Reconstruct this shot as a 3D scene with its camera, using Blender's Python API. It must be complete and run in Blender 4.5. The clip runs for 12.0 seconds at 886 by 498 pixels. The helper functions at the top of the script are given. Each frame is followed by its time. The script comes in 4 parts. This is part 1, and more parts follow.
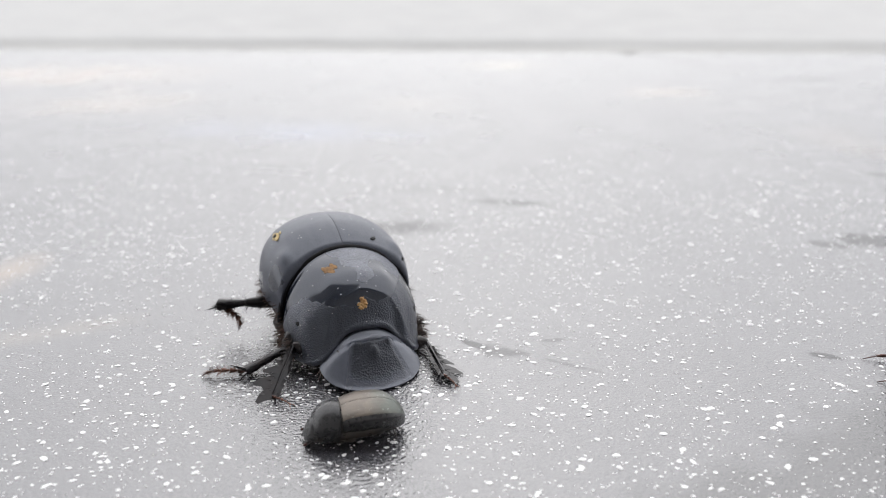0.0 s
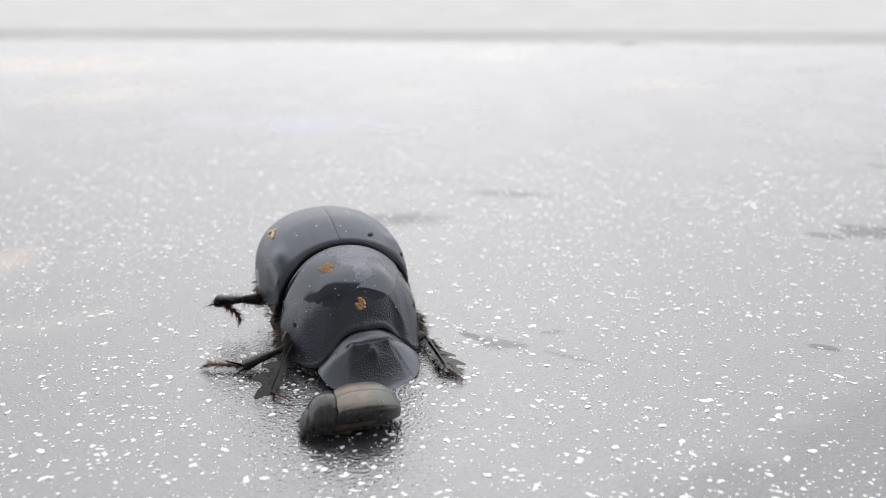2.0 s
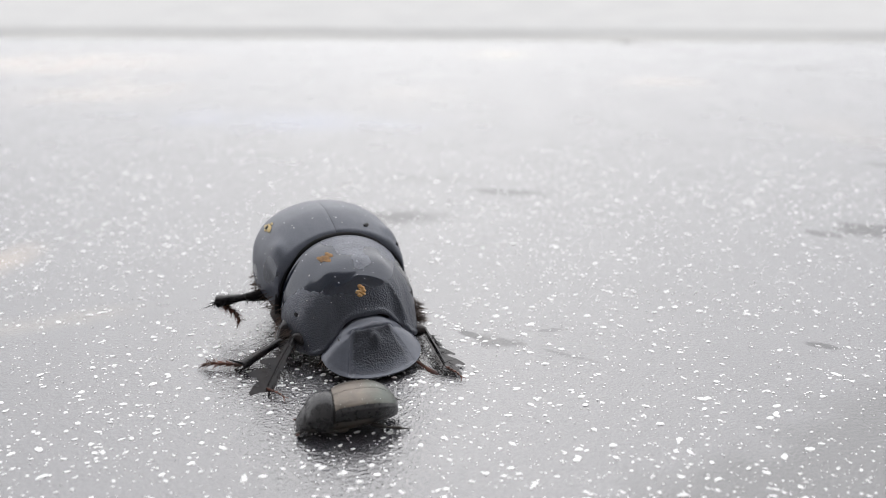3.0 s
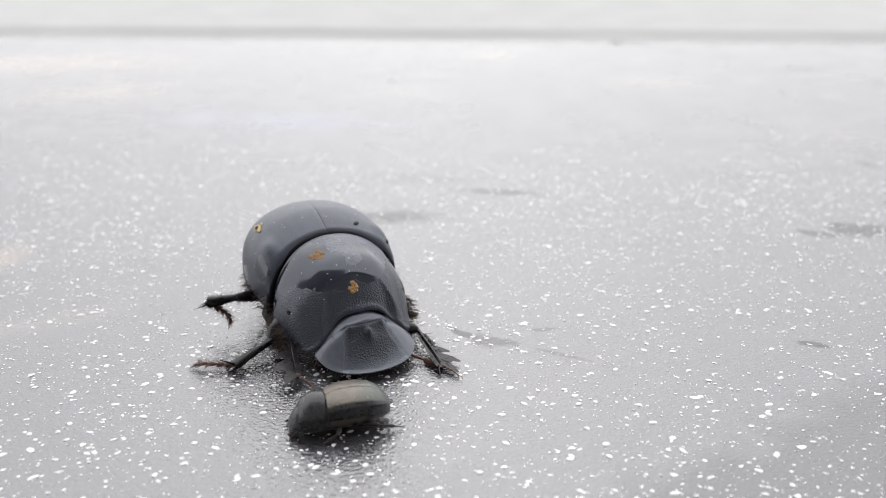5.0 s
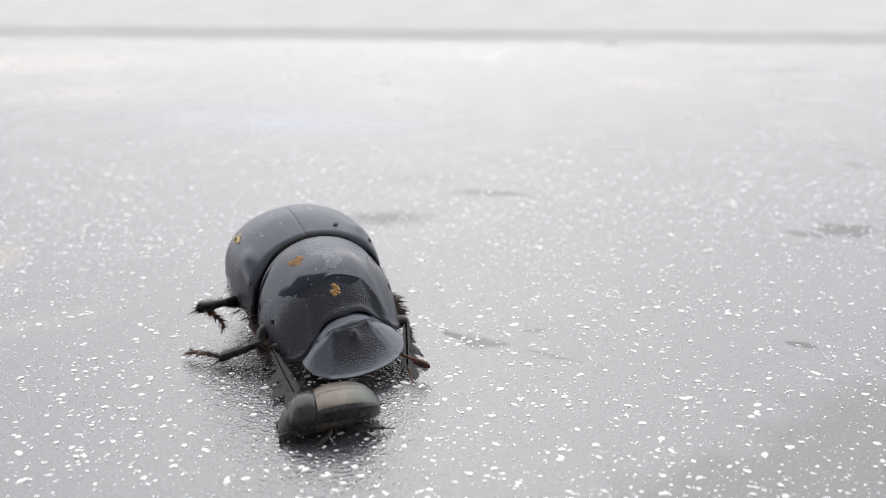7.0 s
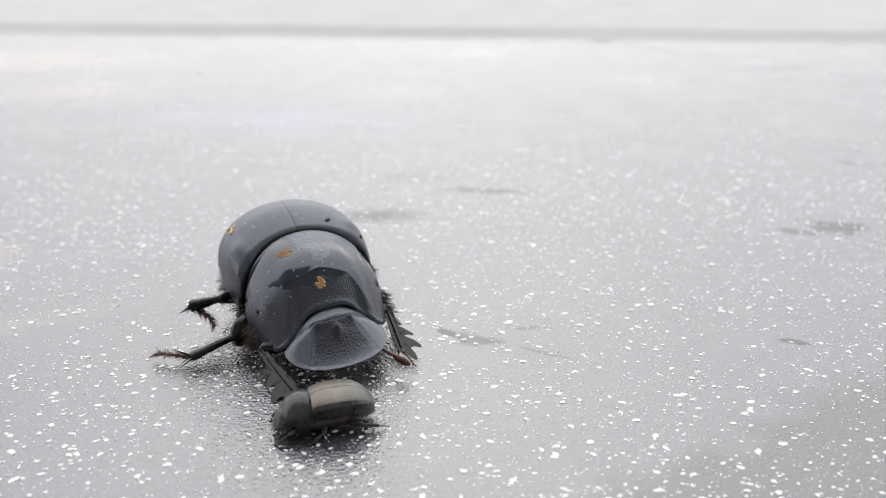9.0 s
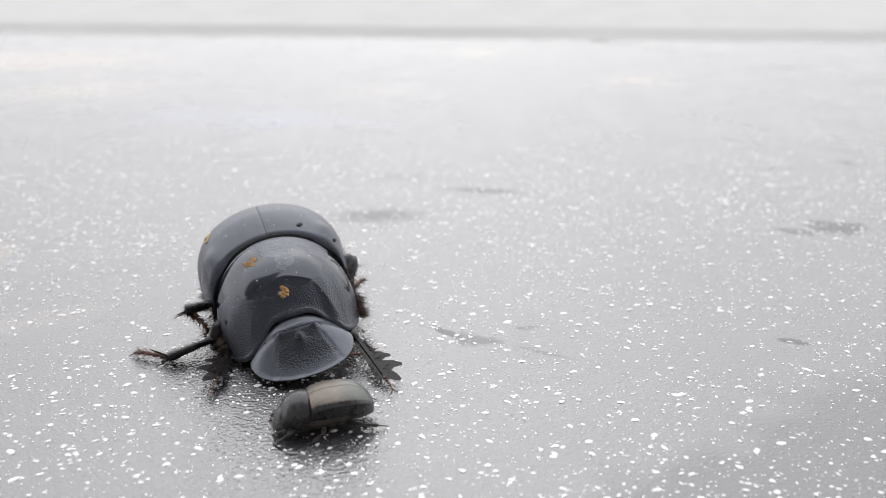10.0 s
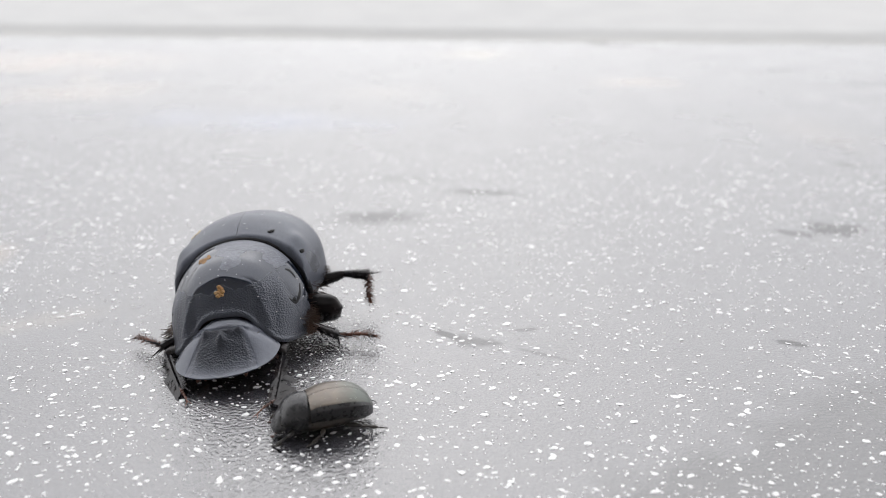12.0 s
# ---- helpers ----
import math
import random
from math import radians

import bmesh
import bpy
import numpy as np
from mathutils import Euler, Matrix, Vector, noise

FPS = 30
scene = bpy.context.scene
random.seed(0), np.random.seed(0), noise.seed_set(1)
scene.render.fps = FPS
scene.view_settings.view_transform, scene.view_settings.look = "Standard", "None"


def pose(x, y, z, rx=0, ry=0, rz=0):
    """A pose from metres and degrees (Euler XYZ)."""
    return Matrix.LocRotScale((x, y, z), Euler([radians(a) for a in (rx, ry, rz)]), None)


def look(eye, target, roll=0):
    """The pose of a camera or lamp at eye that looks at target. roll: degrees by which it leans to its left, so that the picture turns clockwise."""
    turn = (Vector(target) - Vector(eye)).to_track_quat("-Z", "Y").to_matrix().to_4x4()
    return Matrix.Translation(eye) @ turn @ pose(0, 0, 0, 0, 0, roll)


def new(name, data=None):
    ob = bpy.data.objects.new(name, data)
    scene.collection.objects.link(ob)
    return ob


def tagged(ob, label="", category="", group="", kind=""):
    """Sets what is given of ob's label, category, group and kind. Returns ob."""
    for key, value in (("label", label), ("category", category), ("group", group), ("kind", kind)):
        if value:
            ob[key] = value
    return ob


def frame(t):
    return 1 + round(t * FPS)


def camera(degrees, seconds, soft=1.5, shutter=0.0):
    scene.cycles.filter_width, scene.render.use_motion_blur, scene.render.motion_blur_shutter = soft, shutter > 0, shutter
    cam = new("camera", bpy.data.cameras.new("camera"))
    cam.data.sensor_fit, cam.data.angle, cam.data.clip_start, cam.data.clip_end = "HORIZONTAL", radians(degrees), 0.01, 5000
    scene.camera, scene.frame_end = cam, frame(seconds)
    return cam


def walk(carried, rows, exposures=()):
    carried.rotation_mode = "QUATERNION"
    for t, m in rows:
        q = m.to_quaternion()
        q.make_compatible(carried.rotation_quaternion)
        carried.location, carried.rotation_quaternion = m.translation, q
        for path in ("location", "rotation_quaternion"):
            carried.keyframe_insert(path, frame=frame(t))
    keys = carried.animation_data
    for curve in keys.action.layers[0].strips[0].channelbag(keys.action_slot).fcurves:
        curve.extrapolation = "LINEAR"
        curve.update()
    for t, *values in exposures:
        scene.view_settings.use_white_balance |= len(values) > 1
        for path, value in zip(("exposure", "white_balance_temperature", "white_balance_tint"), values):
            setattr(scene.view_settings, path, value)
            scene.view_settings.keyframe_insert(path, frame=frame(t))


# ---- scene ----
cam = camera(60, 12.0, soft=0.5)
cam.data.dof.use_dof = True
cam.data.dof.focus_distance = 0.098
cam.data.dof.aperture_fstop = 23.0

PATH = [
    (0, pose(-0.00017, -0.00043, 0.05221, 68.885, 0.275, 0.979)),
    (0.5, pose(-0.00009, -0.00023, 0.05218, 68.580, 0.277, 1.056)),
    (1, pose(-0.00025, -0.00004, 0.05212, 68.317, 0.264, 0.949)),
    (1.5, pose(-0.00028, -0.00013, 0.05201, 68.400, 0.236, 0.897)),
    (2, pose(-0.00031, 0.00003, 0.05204, 68.249, 0.217, 0.790)),
    (2.5, pose(-0.00028, -0.00007, 0.05212, 68.235, 0.189, 0.702)),
    (3, pose(-0.00015, 0.00000, 0.05205, 68.125, 0.209, 0.740)),
    (5, pose(-0.00024, -0.00007, 0.05195, 68.148, 0.039, 0.209)),
    (5.5, pose(0.00003, -0.00005, 0.05202, 68.134, 0.073, 0.114)),
    (6, pose(0.00000, -0.00000, 0.05200, 68.000, 0.000, 0.000)),
    (6.5, pose(-0.00007, -0.00012, 0.05198, 68.084, -0.021, -0.133)),
    (7, pose(0.00011, -0.00015, 0.05218, 68.162, -0.081, -0.308)),
    (9, pose(-0.00005, -0.00009, 0.05211, 68.006, -0.242, -0.806)),
    (9.5, pose(0.00003, -0.00025, 0.05224, 68.099, -0.252, -0.844)),
    (10, pose(-0.00001, -0.00016, 0.05216, 67.987, -0.250, -0.860)),
    (10.5, pose(-0.00009, -0.00018, 0.05225, 68.020, -0.294, -0.889)),
    (11, pose(-0.00008, -0.00024, 0.05211, 68.053, -0.285, -0.887)),
    (11.5, pose(-0.00004, -0.00024, 0.05223, 68.052, -0.279, -0.873)),
    (12, pose(0.00001, -0.00025, 0.05226, 68.095, -0.285, -0.900)),
]
walk(cam, PATH)

# ---- light: a bright overcast sky and a very soft sun ----
world = bpy.data.worlds.new("world")
scene.world = world
world.use_nodes = True
wn, wl = world.node_tree.nodes, world.node_tree.links
sky = wn.new("ShaderNodeTexSky")
sky.sky_type = "NISHITA"
sky.sun_disc = False
sky.sun_elevation, sky.sun_rotation = radians(40), radians(-1)
sky.dust_density, sky.air_density = 6.0, 2.0
soften = wn.new("ShaderNodeHueSaturation")
soften.inputs["Saturation"].default_value = 0.12
# overcast: twice as bright overhead as at the horizon
way = wn.new("ShaderNodeTexCoord")
split = wn.new("ShaderNodeSeparateXYZ")
rise = wn.new("ShaderNodeMapRange")
rise.inputs["To Min"].default_value, rise.inputs["To Max"].default_value = 8.9, 14.0
tint = wn.new("ShaderNodeCombineColor")
cool = wn.new("ShaderNodeMath")
cool.operation = "MULTIPLY"
cool.inputs[1].default_value = 1.03
cloud = wn.new("ShaderNodeMix")
cloud.data_type = "RGBA"
cloud.inputs["Factor"].default_value = 0.9
wl.new(way.outputs["Generated"], split.inputs[0])
wl.new(split.outputs["Z"], rise.inputs["Value"])
wl.new(rise.outputs["Result"], cool.inputs[0])
wl.new(rise.outputs["Result"], tint.inputs["Red"])
wl.new(rise.outputs["Result"], tint.inputs["Green"])
wl.new(cool.outputs["Value"], tint.inputs["Blue"])
wl.new(sky.outputs["Color"], soften.inputs["Color"])
wl.new(soften.outputs["Color"], cloud.inputs["A"])
wl.new(tint.outputs["Color"], cloud.inputs["B"])
wl.new(cloud.outputs["Result"], wn["Background"].inputs["Color"])
wn["Background"].inputs["Strength"].default_value = 0.190

sun = new("sun", bpy.data.lights.new("sun", "SUN"))
sun.data.energy, sun.data.angle, sun.data.color = 0.25, radians(70), (1, 0.97, 0.93)
sun.matrix_world = look((-0.02, 1.0, 0.85), (0, 0, 0))

MM = 0.001


# ---- materials ----
class Mat:
    """A node material with a Principled shader and a few short cuts."""

    def __init__(self, name, colour=(0.5, 0.5, 0.5), rough=0.5, metal=0.0, spec=0.5):
        self.m = bpy.data.materials.new(name)
        self.m.use_nodes = True
        self.n, self.l = self.m.node_tree.nodes, self.m.node_tree.links
        self.p = self.n["Principled BSDF"]
        self.p.inputs["Base Color"].default_value = (*colour, 1)
        self.p.inputs["Roughness"].default_value = rough
        self.p.inputs["Metallic"].default_value = metal
        self.p.inputs["Specular IOR Level"].default_value = spec
        self.co = self.n.new("ShaderNodeTexCoord").outputs["Object"]

    def noise(self, scale, detail=3.0, rough=0.5):
        t = self.n.new("ShaderNodeTexNoise")
        t.inputs["Scale"].default_value, t.inputs["Detail"].default_value = scale, detail
        t.inputs["Roughness"].default_value = rough
        self.l.new(self.co, t.inputs["Vector"])
        return t.outputs["Fac"]

    def voronoi(self, scale, feature="F1"):
        t = self.n.new("ShaderNodeTexVoronoi")
        t.feature = feature
        t.inputs["Scale"].default_value = scale
        self.l.new(self.co, t.inputs["Vector"])
        return t.outputs["Distance"]

    def ramp(self, fac, lo, hi, a=0.0, b=1.0):
        t = self.n.new("ShaderNodeMapRange")
        t.inputs["From Min"].default_value, t.inputs["From Max"].default_value = lo, hi
        t.inputs["To Min"].default_value, t.inputs["To Max"].default_value = a, b
        self.l.new(fac, t.inputs["Value"])
        return t.outputs["Result"]

    def mix(self, fac, a, b):
        t = self.n.new("ShaderNodeMix")
        t.data_type = "RGBA"
        for socket, v in ((t.inputs["Factor"], fac), (t.inputs["A"], a), (t.inputs["B"], b)):
            if isinstance(v, (tuple, float, int)):
                socket.default_value = (*v, 1) if isinstance(v, tuple) else v
            else:
                self.l.new(v, socket)
        return t.outputs["Result"]

    def calc(self, op, a, b):
        t = self.n.new("ShaderNodeMath")
        t.operation = op
        for socket, v in zip(t.inputs, (a, b)):
            if isinstance(v, (float, int)):
                socket.default_value = v
            else:
                self.l.new(v, socket)
        return t.outputs["Value"]

    def near(self, c, r):
        """Distance from the point c (mm), over r (mm)."""
        t = self.n.new("ShaderNodeVectorMath")
        t.operation = "DISTANCE"
        self.l.new(self.co, t.inputs[0])
        t.inputs[1].default_value = [v * MM for v in c]
        return self.calc("DIVIDE", t.outputs["Value"], r * MM)

    def bump(self, height, strength, distance):
        t = self.n.new("ShaderNodeBump")
        t.inputs["Strength"].default_value, t.inputs["Distance"].default_value = strength, distance
        self.l.new(height, t.inputs["Height"])
        self.l.new(t.outputs["Normal"], self.p.inputs["Normal"])

    def into(self, name, value):
        self.l.new(value, self.p.inputs[name])


# damp patches on the sheet; the last two rows paint in the crease's shade: x, y, half length, half width (mm), turn in
# degrees, strength, softness of the border
DAMP_AND_CREASE = [(-10.5, 147.0, 12.8, 5.4, 0, 0.85, 0.7), (12, 163.5, 12.5, 3.0, -9, 0.85, 0.7), (71.0, 137.2, 4.4, 2.0, -16, 0.85, 0.4), (79.7, 140, 6.8, 4.4, -4, 0.9, 0.4),
        (50.8, 93.8, 2.5, 0.9, -22, 0.75, 0.3), (2.4, 96.9, 2.2, 0.8, -38, 0.75, 0.3), (6.4, 94.8, 4.2, 2.0, -20, 0.6, 0.5), (15.5, 91.0, 4.6, 0.5, -26, 0.4, 0.5),
        (-7, 174, 16, 4.5, -6, 0.5, 0.9), (14, 98.3, 2.2, 0.6, 8, 0.5, 0.3), (106, 186, 5, 3, -20, 0.8, 0.5), (112, 197, 3.5, 3, 10, 0.4, 0.8),
        (139, 295, 77, 4.0, -107, 0.30, 0.8), (115, 210, 30, 3.0, -103, 0.30, 0.8)]

# thin tinted patches far off: x, y, half length, half width (mm), turn, strength, colour
TINGES = [(-185, 360, 70, 36, 0, 0.6, (0.62, 0.46, 0.34)), (-132, 285, 34, 26, 0, 0.45, (0.62, 0.48, 0.36)), (21, 388, 22, 16, 0, 0.55, (0.62, 0.52, 0.36)), (80, 308, 20, 14, 0, 0.42, (0.62, 0.46, 0.34)),
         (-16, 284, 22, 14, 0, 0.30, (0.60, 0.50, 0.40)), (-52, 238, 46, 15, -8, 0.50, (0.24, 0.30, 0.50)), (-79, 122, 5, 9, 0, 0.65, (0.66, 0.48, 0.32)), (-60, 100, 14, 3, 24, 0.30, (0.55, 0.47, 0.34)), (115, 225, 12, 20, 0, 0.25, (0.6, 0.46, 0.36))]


def oval(a, x, y, u, v, turn):
    """Distance from the middle of an oval on the sheet, 1 on its border."""
    place = a.n.new("ShaderNodeMapping")
    place.vector_type = "TEXTURE"
    place.inputs["Location"].default_value = (x * MM, y * MM, 0)
    place.inputs["Rotation"].default_value = (0, 0, radians(turn))
    place.inputs["Scale"].default_value = (u * MM, v * MM, 1)
    far = a.n.new("ShaderNodeVectorMath")
    far.operation = "LENGTH"
    a.l.new(a.co, place.inputs["Vector"])
    a.l.new(place.outputs["Vector"], far.inputs[0])
    return far.outputs["Value"]


def table_paint():
    a = Mat("grey_textured_sheet", rough=0.3, spec=0.75)
    a.p.inputs["IOR"].default_value = 2.0
    broad = a.noise(18, 3)
    fine = a.noise(2300, 3)
    tone = a.mix(a.ramp(broad, 0.3, 0.7), (0.030, 0.029, 0.036), (0.041, 0.040, 0.048))
    tone = a.mix(a.ramp(fine, 0.4, 0.7, 0.0, 0.4), tone, (0.016, 0.016, 0.018))
    # a darker patch over one corner, with a ragged straight border
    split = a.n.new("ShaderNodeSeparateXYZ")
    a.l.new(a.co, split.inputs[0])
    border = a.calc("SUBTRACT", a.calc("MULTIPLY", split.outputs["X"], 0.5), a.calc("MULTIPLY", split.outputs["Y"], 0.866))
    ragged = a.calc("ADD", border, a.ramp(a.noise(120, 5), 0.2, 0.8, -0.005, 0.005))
    patch_mask = a.ramp(ragged, -0.0485, -0.0425)
    tone = a.mix(a.calc("MULTIPLY", patch_mask, 0.75), tone, (0.010, 0.010, 0.011))
    # smooth damp spots and the crease's painted shade, with soft ragged outlines
    wander = a.ramp(a.noise(330, 5), 0.2, 0.8, -0.6, 0.6)
    damp = 0.0
    for x, y, u, v, turn, strength, soft in DAMP_AND_CREASE:
        far = a.calc("ADD", oval(a, x, y, u, v, turn), a.calc("MULTIPLY", wander, 1.0 if soft < 0.6 else 0.5))
        damp = a.calc("MAXIMUM", a.ramp(far, 1.05, 1.05 - soft, 0.0, strength), damp)
    tone = a.mix(damp, tone, (0.018, 0.018, 0.02))
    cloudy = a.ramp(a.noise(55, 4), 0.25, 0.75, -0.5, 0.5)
    # holds the strongest tinge, which also roughens and dulls the sheet
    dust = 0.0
    for x, y, u, v, turn, strength, colour in TINGES:
        tinge = a.ramp(a.calc("ADD", oval(a, x, y, u, v, turn), cloudy), 1.3, 0.1, 0.0, strength * 0.42)
        tone = a.mix(tinge, tone, colour)
        dust = a.calc("MAXIMUM", tinge, dust)
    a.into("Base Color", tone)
    a.into("Roughness", a.calc("ADD", a.ramp(a.noise(60, 2), 0.3, 0.7, 0.22, 0.28), a.calc("MULTIPLY", dust, 0.1)))
    grain = a.calc("ADD", a.noise(2300, 1.5, 0.45), a.calc("MULTIPLY", a.noise(5200, 2, 0.5), 0.2))
    a.bump(a.calc("MULTIPLY", grain, a.ramp(damp, 0, 1, 1.0, 0.25)), 1.0, 0.00014)
    pepper = a.ramp(a.noise(4200, 3, 0.7), 0.3, 0.7, 0.60, 0.90)
    # the spots and the corner patch both reflect less
    dulled = a.calc("ADD", a.calc("MULTIPLY", damp, 0.62), a.calc("MULTIPLY", patch_mask, 0.12))
    a.into("Specular IOR Level", a.calc("SUBTRACT", pepper, a.calc("ADD", dulled, a.calc("MULTIPLY", dust, 0.25))))
    return a.m


def chitin(name, base, dry, seeds, rough_wet, rough_dry, grain, amount, relief=0.6, ragged=1.0):
    """Black beetle cuticle: smooth moist patches (-1), pale dusty granular ones (1) and dark granular ones (2) that
    hold shade in their colour. seeds: centre, radius (mm), kind.
    """
    a = Mat(name, base, spec=0.75)
    a.p.inputs["Specular Tint"].default_value = (0.90, 0.93, 1.0, 1)
    wander = a.calc("ADD", a.ramp(a.noise(420, 6, 0.66), 0.25, 0.75, -ragged, ragged), amount)
    near = {1: 4.0, -1: 4.0, 2: 4.0}
    for c, r, s in seeds:
        near[s] = a.calc("MINIMUM", a.near(c, r), near[s])
    mask = a.ramp(a.calc("ADD", wander, a.calc("SUBTRACT", near[-1], a.calc("MINIMUM", near[1], near[2]))), -0.05, 0.05)
    patch_mask = a.calc("MULTIPLY", mask, a.ramp(a.calc("ADD", wander, a.calc("SUBTRACT", near[2], near[1])), -0.5, 0.5))
    cells = a.voronoi(grain, "SMOOTH_F1")
    dusty = a.mix(a.ramp(cells, 0.25, 0.75, 0.0, 0.6), dry, base)
    dusty = a.mix(a.ramp(a.noise(700, 4), 0.35, 0.7, 0.0, 0.35), dusty, base)
    dark_tone = a.mix(mask, base, tuple(0.9 * b + 0.1 * d for b, d in zip(base, dry)))
    a.into("Base Color", a.mix(patch_mask, dark_tone, dusty))
    a.into("Roughness", a.calc("ADD", a.ramp(mask, 0, 1, rough_wet, rough_dry), a.calc("MULTIPLY", patch_mask, 0.06)))
    height = a.calc("MULTIPLY", cells, a.ramp(mask, 0, 1, 0.03, 1.0))
    a.bump(height, relief, 0.0002)
    return a.m


def plain(name, colour, colour2, scale, rough, bump=0.0, metal=0.0, depth=0.0001, spec=0.5):
    a = Mat(name, colour, rough, metal, spec)
    f = a.noise(scale, 4)
    a.into("Base Color", a.mix(a.ramp(f, 0.35, 0.65), colour, colour2))
    a.into("Roughness", a.ramp(a.noise(scale * 2.3, 2), 0.3, 0.7, max(rough - 0.1, 0.05), rough + 0.1))
    if bump:
        a.bump(a.noise(scale * 3, 3), bump, depth)
    return a.m


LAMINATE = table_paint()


def edging():
    """Matt grey edging, its inner border painted paler to stand for the far edge's blur."""
    a = Mat("edging_rubber", rough=0.88, spec=0.12)
    split = a.n.new("ShaderNodeSeparateXYZ")
    a.l.new(a.co, split.inputs[0])
    across = a.calc("ADD", split.outputs["Y"], a.calc("MULTIPLY", split.outputs["X"], 0.061))
    pale_edge = a.ramp(a.calc("ADD", across, a.ramp(a.noise(14, 3), 0.3, 0.7, -0.008, 0.008)), 0.478, 0.444)
    tone = a.mix(a.ramp(a.noise(9, 4), 0.35, 0.65), (0.29, 0.29, 0.286), (0.33, 0.33, 0.326))
    a.into("Base Color", a.mix(pale_edge, tone, (0.40, 0.395, 0.385)))
    a.bump(a.noise(180, 3), 0.2, 0.0001)
    return a.m


RIM = edging()
FLECK = plain("white_fleck", (0.80, 0.80, 0.80), (0.62, 0.62, 0.62), 900, 0.25, spec=0.8)
FLECK.node_tree.nodes["Principled BSDF"].inputs["IOR"].default_value = 1.7
PAVING = plain("pale_paving", (0.27, 0.27, 0.266), (0.30, 0.297, 0.292), 1.3, 0.85, 0.3, 0.0, 0.01)
WHITEWASH = plain("whitewash", (0.8, 0.8, 0.79), (0.74, 0.74, 0.73), 3, 0.8, 0.2, 0.0, 0.003)
PLASTER = plain("dim_plaster", (0.3, 0.29, 0.28), (0.36, 0.35, 0.34), 4, 0.85, 0.3, 0.0, 0.003)
BASE = plain("pale_concrete", (0.4, 0.4, 0.39), (0.46, 0.45, 0.44), 9, 0.8, 0.3, 0.0, 0.002)
# kind 2 seeds put the dimness of the front face into the colour
PRONOTUM = chitin("pronotum_cuticle", (0.009, 0.012, 0.021), (0.126, 0.133, 0.160),
                  [((0.7, 0.4, 13.4), 1.4, 1), ((-2.0, 2.5, 13.3), 1.6, 1), ((-2.2, 6.0, 11.6), 1.6, 1), ((3.8, 0.9, 12.5), 1.0, 1), ((-2.0, -1.5, 13.5), 1.0, 1), ((0.6, 5.9, 11.6), 1.0, 1), ((4.9, 6.9, 8.4), 1.8, 2),
                   ((7.0, -7.0, 6.0), 2.4, 2), ((4.2, -7.9, 7.6), 1.7, 1), ((8.2, 0.0, 8.0), 2.4, 2), ((8.0, 5.5, 6.0), 2.4, 2), ((8.0, -4.0, 7.2), 2.2, 2), ((7.2, 2.8, 8.6), 1.5, 2), ((7.2, -2.8, 8.6), 1.5, 2),
                   ((1.9, 3.2, 12.7), 0.8, -1), ((4.0, 3.9, 11.7), 1.3, -1), ((5.8, 2.0, 11.3), 1.2, -1), ((1.0, -4.4, 12.3), 1.8, -1), ((-1.6, -5.0, 12.4), 1.8, -1), ((0.3, -7.9, 9.5), 1.5, -1), ((5.6, -2.4, 11.2), 1.6, -1),
                   ((3.2, -1.8, 12.7), 1.2, -1), ((2.4, 7.8, 8.8), 1.2, -1), ((0.0, 8.2, 8.4), 1.2, -1), ((3.5, -5.0, 11.2), 1.3, -1)],
                  0.14, 0.34, 5000, -0.22, 0.5, 0.8)
ELYTRON = chitin("elytron_cuticle", (0.012, 0.015, 0.024), (0.052, 0.058, 0.078),
                 [((-11, 0, 15), 8.0, 1), ((-13, -7, 11), 6.0, 1), ((-13, 7, 11), 6.0, 1), ((-4.0, -9.3, 9.6), 1.8, -1), ((-4.5, 9.4, 9.0), 1.5, -1), ((-9.0, -10.4, 7.4), 1.8, -1)], 0.15, 0.36, 6500, 0.5, 0.07, 0.5)


def head_cuticle():
    """Granular dark middle plate between smooth cheeks and a smooth front margin, whose sky sheen is put into a pale
    bluish colour.
    """
    a = Mat("head_cuticle", spec=0.7)
    a.p.inputs["Specular Tint"].default_value = (0.90, 0.93, 1.0, 1)
    split = a.n.new("ShaderNodeSeparateXYZ")
    a.l.new(a.co, split.inputs[0])
    x, y = split.outputs["X"], a.calc("ABSOLUTE", split.outputs["Y"], 0.0)
    wander = a.ramp(a.noise(500, 4), 0.2, 0.8, -0.0005, 0.0005)
    side = a.calc("SUBTRACT", y, a.calc("ADD", a.calc("MULTIPLY", x, 0.5), -0.0026))
    plate = a.ramp(a.calc("ADD", side, a.calc("MULTIPLY", wander, 0.4)), 0.0004, -0.0004)
    margin = a.ramp(a.calc("ADD", x, a.calc("ADD", wander, a.calc("MULTIPLY", y, 0.25))), 0.0152, 0.0136)
    top = a.ramp(a.calc("ADD", x, wander), 0.0092, 0.0100)
    mask = a.calc("MULTIPLY", a.calc("MULTIPLY", plate, margin), top)
    cells = a.voronoi(4700, "SMOOTH_F1")
    # sky sheen of cheeks and margin, painted as a paler base
    cheek = a.mix(a.ramp(a.noise(1500, 4), 0.4, 0.75, 0.0, 0.5), (0.074, 0.080, 0.100), (0.052, 0.057, 0.072))
    a.into("Base Color", a.mix(mask, cheek, (0.022, 0.024, 0.031)))
    a.into("Roughness", a.ramp(mask, 0, 1, 0.27, 0.36))
    a.into("Specular IOR Level", a.ramp(mask, 0, 1, 0.75, 0.4))
    a.bump(a.calc("MULTIPLY", cells, a.ramp(mask, 0, 1, 0.10, 1.0)), 0.5, 0.0002)
    return a.m


